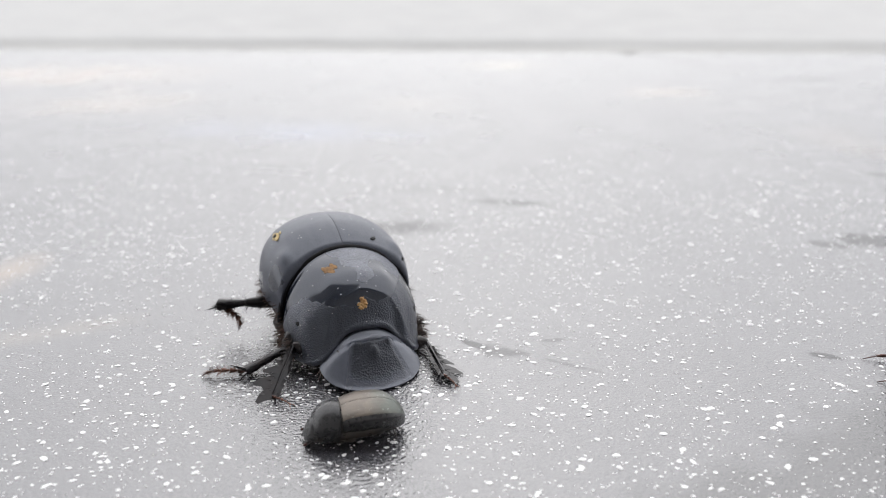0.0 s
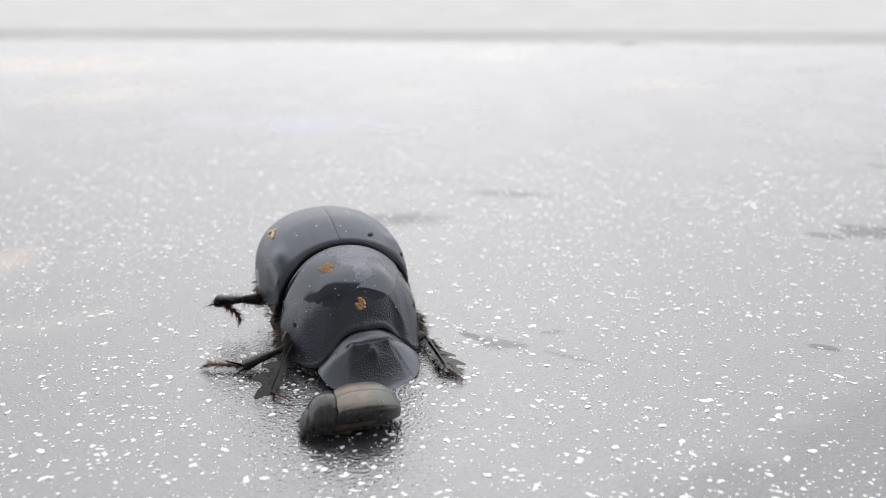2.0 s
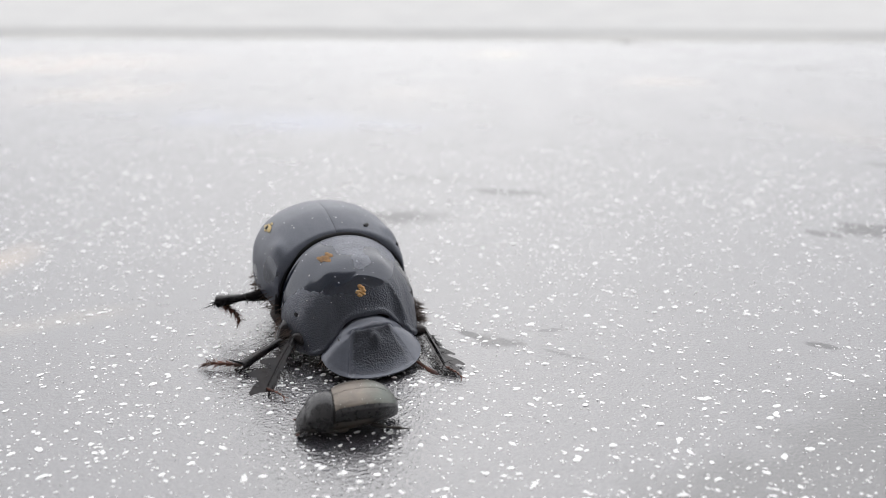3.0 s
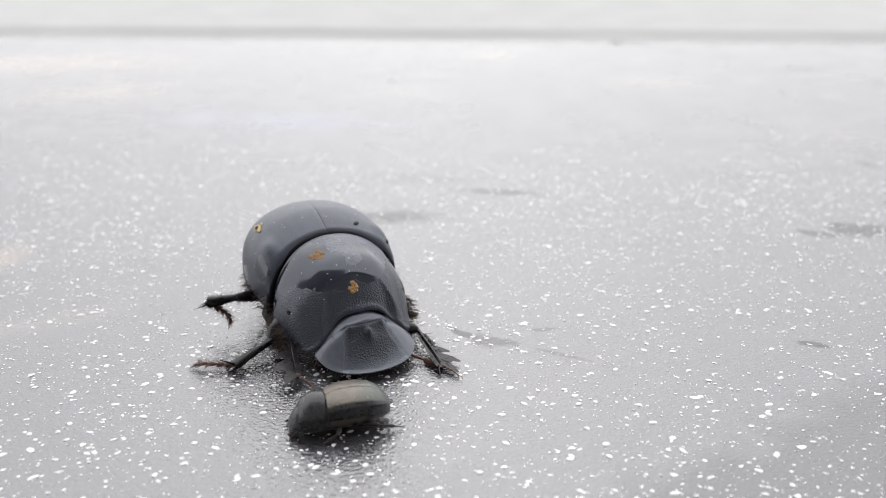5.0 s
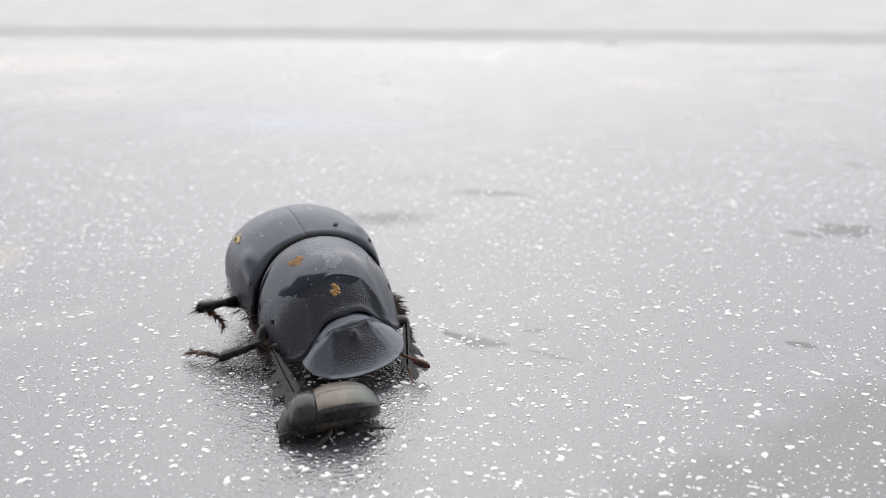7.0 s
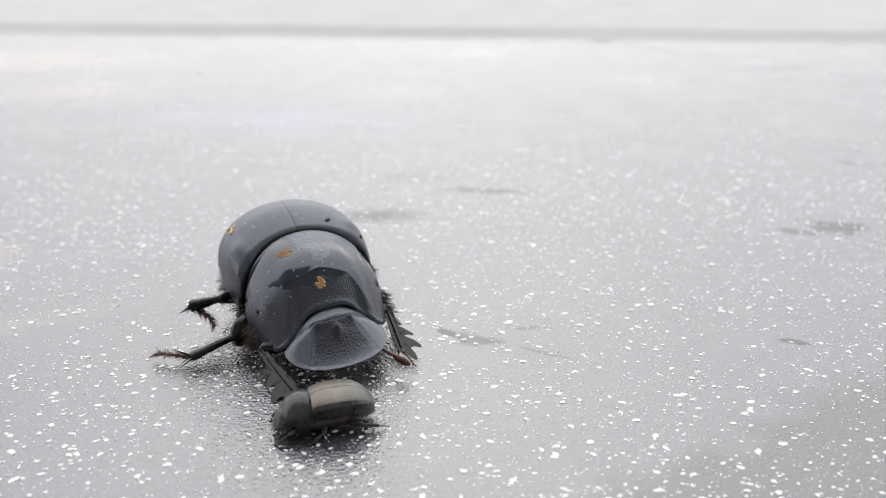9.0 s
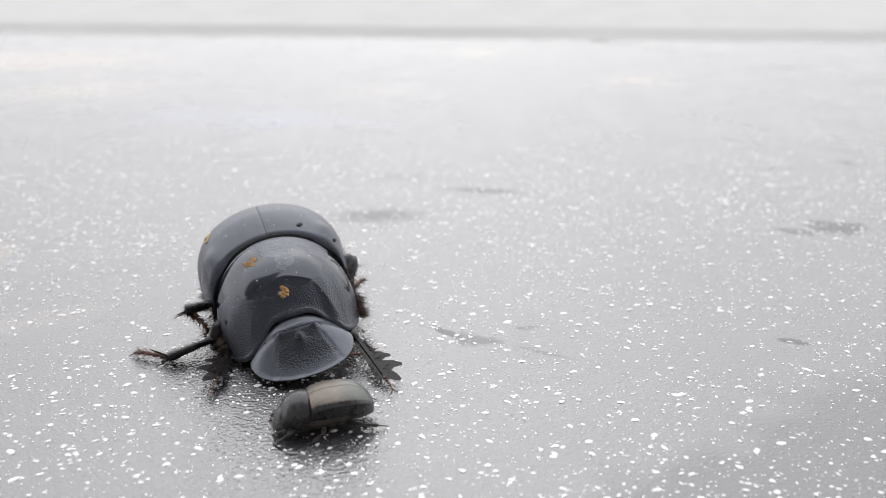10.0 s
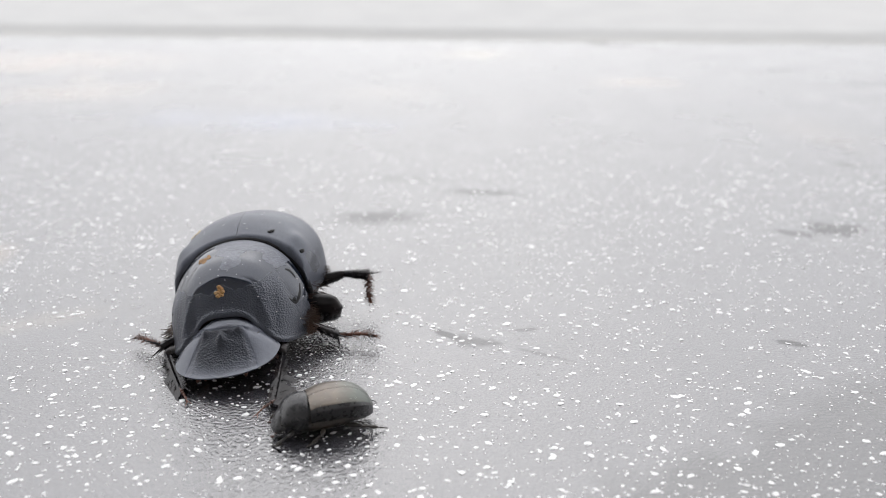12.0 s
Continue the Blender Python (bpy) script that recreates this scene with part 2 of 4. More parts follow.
HEAD = head_cuticle()
LIMB = plain("leg_cuticle", (0.009, 0.009, 0.011), (0.018, 0.014, 0.014), 420, 0.2, 0.2, spec=0.28)
FOOT = plain("tarsus_cuticle", (0.035, 0.014, 0.010), (0.12, 0.042, 0.024), 500, 0.42, 0.3)
UNDER = plain("underside_cuticle", (0.020, 0.018, 0.018), (0.042, 0.030, 0.026), 260, 0.5, 0.5)
HAIR = plain("bristle", (0.035, 0.022, 0.016), (0.08, 0.042, 0.028), 300, 0.5)
EYE = plain("eye", (0.006, 0.006, 0.006), (0.015, 0.013, 0.012), 800, 0.22, spec=0.6)
MUD = plain("dried_mud", (0.40, 0.21, 0.08), (0.58, 0.38, 0.18), 1100, 0.85, 0.8, 0.0, 0.0002)
SMEAR = plain("thin_mud", (0.16, 0.09, 0.04), (0.30, 0.17, 0.07), 1300, 0.85, 0.8, 0.0, 0.0002)
PALE_MUD = plain("pale_mud", (0.50, 0.36, 0.16), (0.62, 0.52, 0.30), 1100, 0.85, 0.8, 0.0, 0.0002)
DUST = plain("pale_dust", (0.5, 0.5, 0.52), (0.38, 0.37, 0.36), 900, 0.7)
# near black that stands for shade in gaps, dimples and furrows
RECESS_SHADE = plain("recess_shade", (0.006, 0.006, 0.007), (0.010, 0.010, 0.011), 500, 0.5, spec=0.2)


def bronze():
    """Brown shining bronze, greener towards the rear."""
    a = Mat("bronze_elytron", rough=0.36, metal=0.45, spec=0.7)
    split = a.n.new("ShaderNodeSeparateXYZ")
    a.l.new(a.co, split.inputs[0])
    shift = a.calc("ADD", split.outputs["X"], a.ramp(a.noise(420, 4), 0.25, 0.75, -0.0016, 0.0016))
    tone = a.mix(a.ramp(shift, -0.0012, -0.0044), (0.150, 0.125, 0.103), (0.086, 0.100, 0.086))
    tone = a.mix(a.ramp(a.noise(900, 4), 0.35, 0.7, 0.0, 0.55), tone, (0.075, 0.070, 0.060))
    a.into("Base Color", tone)
    a.into("Roughness", a.ramp(a.noise(1200, 2), 0.3, 0.7, 0.3, 0.44))
    a.bump(a.noise(2600, 3), 0.35, 0.00008)
    return a.m


BRONZE = bronze()
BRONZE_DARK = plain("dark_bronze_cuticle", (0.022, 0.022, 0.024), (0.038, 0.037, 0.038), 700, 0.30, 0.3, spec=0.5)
LIMB_SMALL = plain("small_leg_cuticle", (0.012, 0.011, 0.010), (0.03, 0.022, 0.016), 600, 0.35)
RED_LIMB = plain("reddish_leg_cuticle", (0.05, 0.014, 0.010), (0.085, 0.028, 0.018), 600, 0.35)


# ---- mesh helpers (all in millimetres) ----
def part(name, bm, material, parent, label="", flip=False):
    """Links a bmesh as one smooth mesh object under a thing or part."""
    bmesh.ops.recalc_face_normals(bm, faces=bm.faces)
    if flip:
        bmesh.ops.reverse_faces(bm, faces=bm.faces)
    for e in bm.edges:
        if len(e.link_faces) == 2 and e.calc_face_angle() > radians(52):
            e.smooth = False
    bm.transform(Matrix.Scale(MM, 4))
    me = bpy.data.meshes.new(name)
    bm.to_mesh(me)
    bm.free()
    me.materials.append(material)
    for f in me.polygons:
        f.use_smooth = True
    ob = new(name, me)
    if parent:
        ob.parent = parent
    if label:
        ob["label"] = label
    return ob


def surface(fn, nu, nv):
    """A bmesh sheet over the unit square."""
    bm = bmesh.new()
    rows = [[bm.verts.new(fn(i / nu, j / nv)) for j in range(nv + 1)] for i in range(nu + 1)]
    for i in range(nu):
        for j in range(nv):
            bm.faces.new((rows[i][j], rows[i + 1][j], rows[i + 1][j + 1], rows[i][j + 1]))
    bmesh.ops.remove_doubles(bm, verts=bm.verts, dist=0.0005)
    return bm


def shell(bm, thick):
    """Turns the rims of a sheet down, so that it shows its thickness."""
    bmesh.ops.recalc_face_normals(bm, faces=bm.faces)
    if sum(f.normal.z * f.calc_area() for f in bm.faces) < 0:
        bmesh.ops.reverse_faces(bm, faces=bm.faces)
    edge = [e for e in bm.edges if e.is_boundary]
    made = bmesh.ops.extrude_edge_only(bm, edges=edge)["geom"]
    for v in made:
        if isinstance(v, bmesh.types.BMVert):
            v.co.z -= thick
            v.co.y *= 0.985
    return bm


def sweep(bm, rings, n=10):
    """A tube through rings (centre, side radius vector, top radius vector)."""
    loops = []
    for c, a, b in rings:
        c, a, b = Vector(c), Vector(a), Vector(b)
        loops.append([bm.verts.new(c + a * math.cos(k * math.tau / n) + b * math.sin(k * math.tau / n)) for k in range(n)])
    for p, q in zip(loops, loops[1:]):
        for k in range(n):
            bm.faces.new((p[k], p[(k + 1) % n], q[(k + 1) % n], q[k]))
    bm.faces.new(loops[0][::-1])
    bm.faces.new(loops[-1])
    return bm


def bone(bm, profile, n=10):
    """A limb along +X: rows of x, y offset, z offset, half width, half height."""
    return sweep(bm, [((x, oy, oz), (0, w, 0), (0, 0, h)) for x, oy, oz, w, h in profile], n)


def spike(bm, base, tip, r, n=5, bend=(0, 0, 0)):
    base, tip = Vector(base), Vector(tip)
    d = (tip - base).normalized()
    a = d.orthogonal().normalized()
    b = d.cross(a)
    mid = (base + tip) / 2 + Vector(bend)
    return sweep(bm, [(base, a * r, b * r), (mid, a * r * 0.7, b * r * 0.7), (tip, a * r * 0.08, b * r * 0.08)], n)


def lump(bm, centre, radii, n=10, rough=0.0, axes=None, seed=0):
    """An ellipsoid, uneven if rough."""
    made = bmesh.ops.create_uvsphere(bm, u_segments=n * 2, v_segments=n, radius=1)["verts"]
    for v in made:
        s = 1 + rough * noise.noise(v.co * 2.3 + Vector((seed, seed * 0.7, 3)))
        p = Vector((v.co.x * radii[0] * s, v.co.y * radii[1] * s, v.co.z * radii[2] * s))
        v.co = Vector(centre) + (axes @ p if axes else p)
    return bm


def smooth(a, b, x):
    t = min(max((x - a) / (b - a), 0.0), 1.0)
    return t * t * (3 - 2 * t)


def along(x, table):
    """Smooth interpolation in a short table of (x, y)."""
    if x <= table[0][0]:
        return table[0][1]
    for k in range(len(table) - 1):
        (x0, y0), (x1, y1) = table[k], table[k + 1]
        if x <= x1:
            a, b = table[max(k - 1, 0)], table[min(k + 2, len(table) - 1)]
            m0, m1 = (y1 - a[1]) / (x1 - a[0]), (b[1] - y0) / (b[0] - x0)
            t, h = (x - x0) / (x1 - x0), x1 - x0
            return (2 * t ** 3 - 3 * t * t + 1) * y0 + (t ** 3 - 2 * t * t + t) * h * m0 + (3 * t * t - 2 * t ** 3) * y1 + (t ** 3 - t * t) * h * m1
    return table[-1][1]


def aim(x_axis, y_hint, origin):
    """A pose at origin (mm) with X along x_axis and Y close to y_hint."""
    x = Vector(x_axis).normalized()
    z = x.cross(Vector(y_hint)).normalized()
    y = z.cross(x)
    m = Matrix((x, y, z)).transposed().to_4x4()
    m.translation = Vector(origin) * MM
    return m


# ---- the place: ground, table with its rim, flecks ----
def build_ground():
    bm = bmesh.new()
    bmesh.ops.create_grid(bm, x_segments=40, y_segments=40, size=2000000)
    ob = part("ground", bm, PAVING, None)
    ob.location = (0, 0, -0.76)
    tagged(ob, "pale overexposed paved ground far behind the table", "ground", kind="structure")


# unseen wall, added to darken what the beetle's front reflects
def build_shade_wall():
    bm = bmesh.new()
    bmesh.ops.create_cube(bm, size=1)
    for v in bm.verts:
        v.co = Vector((v.co.x * 9000, v.co.y * 200, v.co.z * 2310))
    ob = part("shade_wall", bm, PLASTER, None)
    for f in ob.data.polygons:
        f.use_smooth = False
    ob.location = (0, -0.95, -0.76 + 1.155)
    tagged(ob, "plain unseen wall added behind the camera to dim reflections", "wall", kind="structure")


# unseen slab, added overhead to hold back light from behind the camera
def build_shade_slab():
    bm = bmesh.new()
    bmesh.ops.create_cube(bm, size=1)
    for v in bm.verts:
        v.co = Vector((v.co.x * 9000, v.co.y * 1500, v.co.z * 120))
    ob = part("ceiling", bm, WHITEWASH, None)
    for f in ob.data.polygons:
        f.use_smooth = False
    ob.location = (0, -0.80, 1.55 + 0.062)
    tagged(ob, "plain unseen slab added overhead to dim light from behind", "ceiling", kind="structure")


def table_height(x, y):
    # a shallow crease that runs off towards the far corner
    z = 0.0
    d = abs((x - 150) + (y - 330) * 0.62) / 1.18
    if y > 150 and x > 60:
        z -= 0.9 * max(0.0, 1 - d / 7) ** 2
    return z


def build_table():
    table = new("table")
    table.matrix_world = pose(0, 0, 0)
    tagged(table, "pale grey textured table top with white flecks and damp spots", "table")
    xs = [-620, -420, -300, -220, -160, -120] + [-100 + 1.3 * i for i in range(170)] + [130, 150, 170, 200, 250, 320, 440, 620]
    ys = [-420, -250, -120, -40, 10, 30, 42] + [50 + 1.3 * i for i in range(117)] + [205 + 5 * i for i in range(44)]
    skew = -0.061
    bm = bmesh.new()
    grid = []
    for y in ys:
        far = smooth(220, 424, y)
        grid.append([bm.verts.new((x, y + far * (24 + skew * x), table_height(x, y))) for x in xs])
    for r0, r1 in zip(grid, grid[1:]):
        for k in range(len(xs) - 1):
            bm.faces.new((r0[k], r0[k + 1], r1[k + 1], r1[k]))
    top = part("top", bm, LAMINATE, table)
    # a matt grey strip, set a little lower, along the far edge
    bm = bmesh.new()
    section = [(-0.3, -6), (-0.3, -0.12), (0.4, -0.02), (66, -0.02), (70, -2.5), (71, -6)]
    loops = []
    for k in range(63):
        x = -620 + 20 * k
        y0 = 420 + 24 + skew * x + 0.4
        loops.append([bm.verts.new((x, y0 + a, b)) for a, b in section])
    for p, q in zip(loops, loops[1:]):
        for k in range(len(section)):
            bm.faces.new((p[k], q[k], q[(k + 1) % len(section)], p[(k + 1) % len(section)]))
    bm.faces.new(loops[0])
    bm.faces.new(loops[-1][::-1])
    part("edge_strip", bm, RIM, table, "matt grey edging strip")
    # solid base down to the ground
    bm = bmesh.new()
    low = [bm.verts.new(p + (-760,)) for p in ((-600, -400), (600, -400), (600, 460), (-600, 535))]
    high = [bm.verts.new((v.co.x, v.co.y, -3)) for v in low]
    bm.faces.new(low[::-1])
    bm.faces.new(high)
    for k in range(4):
        bm.faces.new((low[k], low[(k + 1) % 4], high[(k + 1) % 4], high[k]))
    b = part("base", bm, BASE, table, "plain concrete base")
    for f in b.data.polygons:
        f.use_smooth = False
    # white flecks, denser in drifts
    rnd = random.Random(7)
    verts, faces = [], []

    def fleck(x, y, r):
        z = table_height(x, y)
        stretch, turn, base = rnd.uniform(1, 2.0), rnd.gauss(0, 0.5), len(verts)
        n = 7
        for rr, hh in ((1.0, 0.0), (0.72, 0.16)):
            for k in range(n):
                q = rr * r * rnd.uniform(0.75, 1.2)
                a = k * math.tau / n
                u, v = q * stretch * math.cos(a), q * math.sin(a)
                verts.append(((x + u * math.cos(turn) - v * math.sin(turn)) * MM, (y + u * math.sin(turn) + v * math.cos(turn)) * MM, (z + hh * r + 0.004 - (0.03 if rr == 1.0 else 0)) * MM))
        for k in range(n):
            faces.append((base + k, base + (k + 1) % n, base + n + (k + 1) % n, base + n + k))
        faces.append(tuple(base + n + k for k in range(n)))

    count = 0
    while count < 15000:
        y = 48 + 190 * rnd.random()
        if rnd.random() < smooth(130, 236, y):
            continue
        half = 26 + y * 0.62
        x = rnd.uniform(-half, half)
        drift = noise.noise(Vector((x * 0.035, y * 0.035, 4.2))) + 0.6 * noise.noise(Vector((x * 0.15, y * 0.15, 9.1)))
        if rnd.random() > 0.6 + 0.45 * drift:
            continue
        fleck(x, y, min(0.055 + rnd.expovariate(13.0), 0.38) * (1 + 0.5 * smooth(110, 220, y)))
        count += 1
    me = bpy.data.meshes.new("flecks")
    me.from_pydata(verts, [], faces)
    me.materials.append(FLECK)
    flecks = new("fleck_scatter", me)
    flecks.parent = table
    tagged(flecks, "small white flecks strewn over the surface", kind="stuff")


# ---- the large dung beetle; x forward, y to its left, z up ----
def elytron_point(s, q, side):
    x = -3.3 - 17.1 * (1 - (1 - s) ** 1.5)
    if x > -9:
        u = (x + 9) / 6
        w, top = 10.6 - 1.3 * u * u, 15.6 - 1.9 * u ** 1.6
    else:
        u = min((-9 - x) / 11.4, 1.0)
        w = 10.6 * max(1 - u ** 2.2, 0) ** 0.5
        top = 6.8 + 8.8 * max(1 - u ** 2.3, 0) ** 0.55
    a = q * radians(98)
    y = w * math.sin(a)
    c = math.cos(a)
    z = 6.8 + (top - 6.8) * (math.copysign(abs(c) ** 0.8, c))
    x += 2.3 * (1 - s) ** 3 * math.sin(min(a, math.pi / 2)) ** 2
    # shoulder knob, weak striae, raised side line
    z += 0.7 * math.exp(-((x + 4.4) / 1.6) ** 2 - ((y - 8.5) / 1.2) ** 2)
    groove = 0.03 * max(0, math.cos(a * 17)) ** 12 + 0.22 * math.exp(-((q - 0.83) / 0.012) ** 2)
    edge = smooth(0.0, 0.012, q)
    z -= groove * (1 if c > 0 else 0) + 0.035 * (1 - edge)
    y += 0.025
    # thin turned-down front edge
    z -= 0.6 * (1 - smooth(0, 0.008, s)) - 0.05 * math.exp(-((s - 0.02) / 0.008) ** 2)
    return (x, side * y, z)


CREST = [(-6, 13.4), (-3, 13.6), (-1, 13.65), (1, 13.4), (3, 12.75), (5, 11.6), (6.2, 10.7), (7.5, 9.3), (8.6, 7.8), (10, 6.0), (12, 4)]


def pronotum_point(s, q):
    a = q * radians(94)
    sn, cs = math.sin(a), math.cos(a)
    k = abs(sn)
    back = -3.0 + 2.4 * k * k
    front = along(k, [(0, 8.6), (0.3, 8.5), (0.45, 8.7), (0.6, 9.2), (0.7, 9.3), (0.8, 8.9), (0.9, 7.6), (1, 5.4)])
    x = back + (front - back) * s
    w = along(s, [(0, 9.1), (0.2, 9.45), (0.45, 9.5), (0.7, 9.2), (1, 8.8)])
    y = w * sn
    low = along(x, [(-3, 6.2), (0, 4.6), (2, 3.1), (5, 2.0), (10, 1.6)])

    def dome(at):
        return low + (along(at, CREST) - low) * math.copysign(abs(cs) ** 0.95, cs)

    z = dome(x)
    hem = along(k, [(0, 7.2), (0.2, 7.1), (0.35, 6.5), (0.48, 5.2), (0.6, 4.1), (0.75, 3.2), (0.9, 2.4), (1, 1.9)])
    z += (hem - dome(front)) * smooth(0.5, 1.0, s) ** 1.2
    # the arched ridge and the hollow face before it
    ridge = 6.4 - 0.25 * math.exp(-(y / 1.5) ** 2) + 2.0 * smooth(3.6, 6.0, abs(y))
    inner = smooth(6.6, 5.0, abs(y))
    tent = smooth(ridge - 5.5, ridge + 0.6, x) / 0.97 if x < ridge else max(0.0, 1 - (x - ridge) / 1.6)
    z += inner * (1.05 * tent + 0.08 * math.exp(-((x - ridge + 0.12) / 0.25) ** 2))
    # side pits and the groove behind them
    for px, py, r, d in ((4.2, 8.2, 0.75, 0.40),):
        z -= d * math.exp(-((x - px) ** 2 + (abs(y) - py) ** 2) / (r * r))
    z += 0.16 * math.exp(-((s - 0.985) / 0.012) ** 2) + 0.1 * math.exp(-((s - 0.03) / 0.015) ** 2) - 0.6 * (1 - smooth(0, 0.012, s))
    return (x, y, z)


def head_point(r, th):
    c, s = math.cos(th), math.sin(th)
    ox = 9.9 + (5.4 if c > 0 else 3.0) * math.copysign(abs(c) ** 0.92, c)
    oy = 6.75 * math.copysign(abs(s) ** 0.92, s)
    x, y = 9.9 + (ox - 9.9) * r, oy * r
    # half width of the outline at x
    k = min(abs(x - 9.9) / (5.4 if x > 9.9 else 3.0), 1.0) ** (1 / 0.92)
    side = min(abs(y) / max(6.75 * max(1 - k * k, 0) ** 0.46, 0.3), 1.0)
    crown = along(x, [(6.9, 6.7), (8.2, 6.75), (9.3, 6.15), (10.4, 5.75), (11.4, 4.9), (12.8, 3.6), (14.2, 2.5), (15.3, 1.75)])
    rim = along(x, [(6.9, 2.9), (9.9, 2.5), (12.5, 2.05), (15.3, 1.75)])
    z = rim + (crown - rim) * (1 - side ** 2.3) ** 0.95 + 0.10 * smooth(0.92, 1.0, r)
    # low cross ridge with a knob at each end and a short horn before its middle
    z += 0.30 * math.exp(-((x - 10.5 + 0.05 * y * y) / 0.42) ** 2) * smooth(3.2, 2.3, abs(y))
    z += 0.35 * math.exp(-((x - 10.2) ** 2 + (abs(y) - 2.4) ** 2) / 0.28)
    z += 0.80 * math.exp(-((x - 11.5) ** 2 + y * y) / 0.24) + 0.25 * math.exp(-((x - 11.4) ** 2 + y * y) / 1.4)
    # sutures between the middle plate and the cheeks
    z -= 0.20 * math.exp(-((abs(y) - 2.4 - 0.5 * (x - 10.0)) / 0.16) ** 2) * smooth(9.6, 10.4, x) * smooth(15.0, 13.6, x)
    return (x, y, z)


def leg_meshes(kind, beetle, side, mats=None, size=1.0):
    """Femur, tibia and tarsus of one leg, each along its own +X, outer side +Y."""
    limb, foot = mats or (LIMB, FOOT)
    rnd = random.Random(sum(map(ord, kind)) + (3 if side > 0 else 0))
    lf, lt, ls = LEG[kind][:3]
    k = size
    fore = kind == "fore"
    bm = bmesh.new()
    fat = {"fore": 1.3, "middle": 1.6, "hind": 0.95}[kind]
    tall = {"fore": 0.95, "middle": 2.6, "hind": 1.0}[kind]
    bone(bm, [(-0.4, 0, 0, 0.3, 0.3), (0, 0, 0, 0.7, 0.6), (lf * 0.25, 0, 0, fat, tall * 0.8), (lf * 0.55, 0, 0, fat, tall), (lf * 0.85, 0, 0, fat * 0.72, tall * 0.85), (lf * 0.95, 0, 0, fat * 0.5, tall * 0.7), (lf + 0.1, 0, 0, 0.5, 0.5), (lf + 0.3, 0, 0, 0.2, 0.2)], 12)
    for _ in range(46):
        x, sg = rnd.uniform(0.6, lf), rnd.choice((-1, 1))
        spike(bm, (x, sg * fat * 0.85, rnd.uniform(-0.3, 0.3)), (x + rnd.uniform(0.1, 0.7), sg * (fat + rnd.uniform(0.4, 1.1)), rnd.uniform(-0.6, 0.3)), 0.035, 3)
    bm.transform(Matrix.Scale(k, 4))
    femur = part(kind + "_femur", bm, limb, beetle)
    bm = bmesh.new()
    if fore:
        rim = [(-0.3, 0), (0, -0.4), (2, -0.5), (4.5, -0.65), (7, -0.8), (7.9, -0.7), (8.3, -0.1), (8.8, 0.5), (9.7, 1.2), (9.5, 1.5), (8.4, 1.45), (7.6, 1.15),
               (7.4, 1.6), (7.75, 2.5), (7.35, 2.65), (6.3, 1.95), (5.5, 0.95), (5.35, 1.4), (5.6, 2.1), (5.25, 2.2), (4.4, 1.5), (3.7, 0.7), (3.55, 0.95), (3.5, 1.25), (3.2, 1.15), (2.6, 0.6), (1.4, 0.5), (0, 0.4)]
        for flip in (1, -1):
            f = bm.faces.new([bm.verts.new((x * lt / 7.8, y * 1.1, 0)) for x, y in rim][::flip])
            bmesh.ops.inset_region(bm, faces=[f], thickness=0.2, depth=0.42)
        bmesh.ops.remove_doubles(bm, verts=bm.verts, dist=0.001)
        bmesh.ops.triangulate(bm, faces=[f for f in bm.faces if len(f.verts) > 4])
        spike(bm, (lt, -0.4, 0), (lt + 1.7, -0.9, -0.25), 0.17, 6, (0, -0.1, 0))
        for i in range(9):
            spike(bm, (lt * (0.15 + 0.03 * i), 0.55, 0), (lt * (0.17 + 0.03 * i), 0.95, 0), 0.09, 4)
        # a raised keel on each face
        for z in (0.2, -0.2):
            sweep(bm, [((0.3, 0.0, z), (0, 0.12, 0), (0, 0, 0.12)), ((lt * 0.5, 0.05, z), (0, 0.14, 0), (0, 0, 0.16)), ((lt * 0.95, 0.0, z), (0, 0.1, 0), (0, 0, 0.1))], 6)
    else:
        w, h = (1.3, 1.0) if kind == "hind" else (1.15, 0.75)
        bone(bm, [(-0.3, 0, 0, 0.35, 0.35), (0, 0, 0, 0.5, 0.5), (lt * 0.3, 0, 0, w * 0.5, h * 0.6), (lt * 0.55, 0, 0, w * 0.7, h * 0.75), (lt * 0.62, 0, 0, w * 0.6, h * 0.7), (lt * 0.85, 0, 0, w * 0.9, h * 0.85), (lt, 0, 0, w, h * 0.9), (lt + 0.12, 0, 0, w * 0.7, h * 0.45)], 12)
        for x in (lt * 0.4, lt * 0.6, lt * 0.8):
            spike(bm, (x, 0.5, 0.1), (x + 0.8, 1.45, 0.15), 0.28, 5)
        if kind == "middle":
            spike(bm, (lt, -0.6, 0.3), (lt + 1.6, -1.6, 2.3), 0.17, 6)
        for y in (-0.7, 0.6):
            spike(bm, (lt, y, -0.1), (lt + 2.0, y * 1.6, -0.5), 0.13, 5)
    for _ in range({"fore": 60, "middle": 210, "hind": 330}[kind]):
        x, sg = rnd.uniform(0.5, lt), rnd.choice((-1, 1))
        spike(bm, (x, sg * 0.45, rnd.uniform(-0.2, 0.2)), (x + rnd.uniform(0.3, 0.9), sg * rnd.uniform(1.1, 1.9), rnd.uniform(-0.8, 0.8)), 0.04, 3)
    bm.transform(Matrix.Scale(k, 4) @ (Matrix.Diagonal((1, side, 1, 1))))
    tibia = part(kind + "_tibia", bm, limb, beetle)
    if fore:
        for f in tibia.data.polygons:
            f.use_smooth = False
    bm = bmesh.new()
    r0 = {"fore": 0.2, "middle": 0.38, "hind": 0.55}[kind]
    n = 5
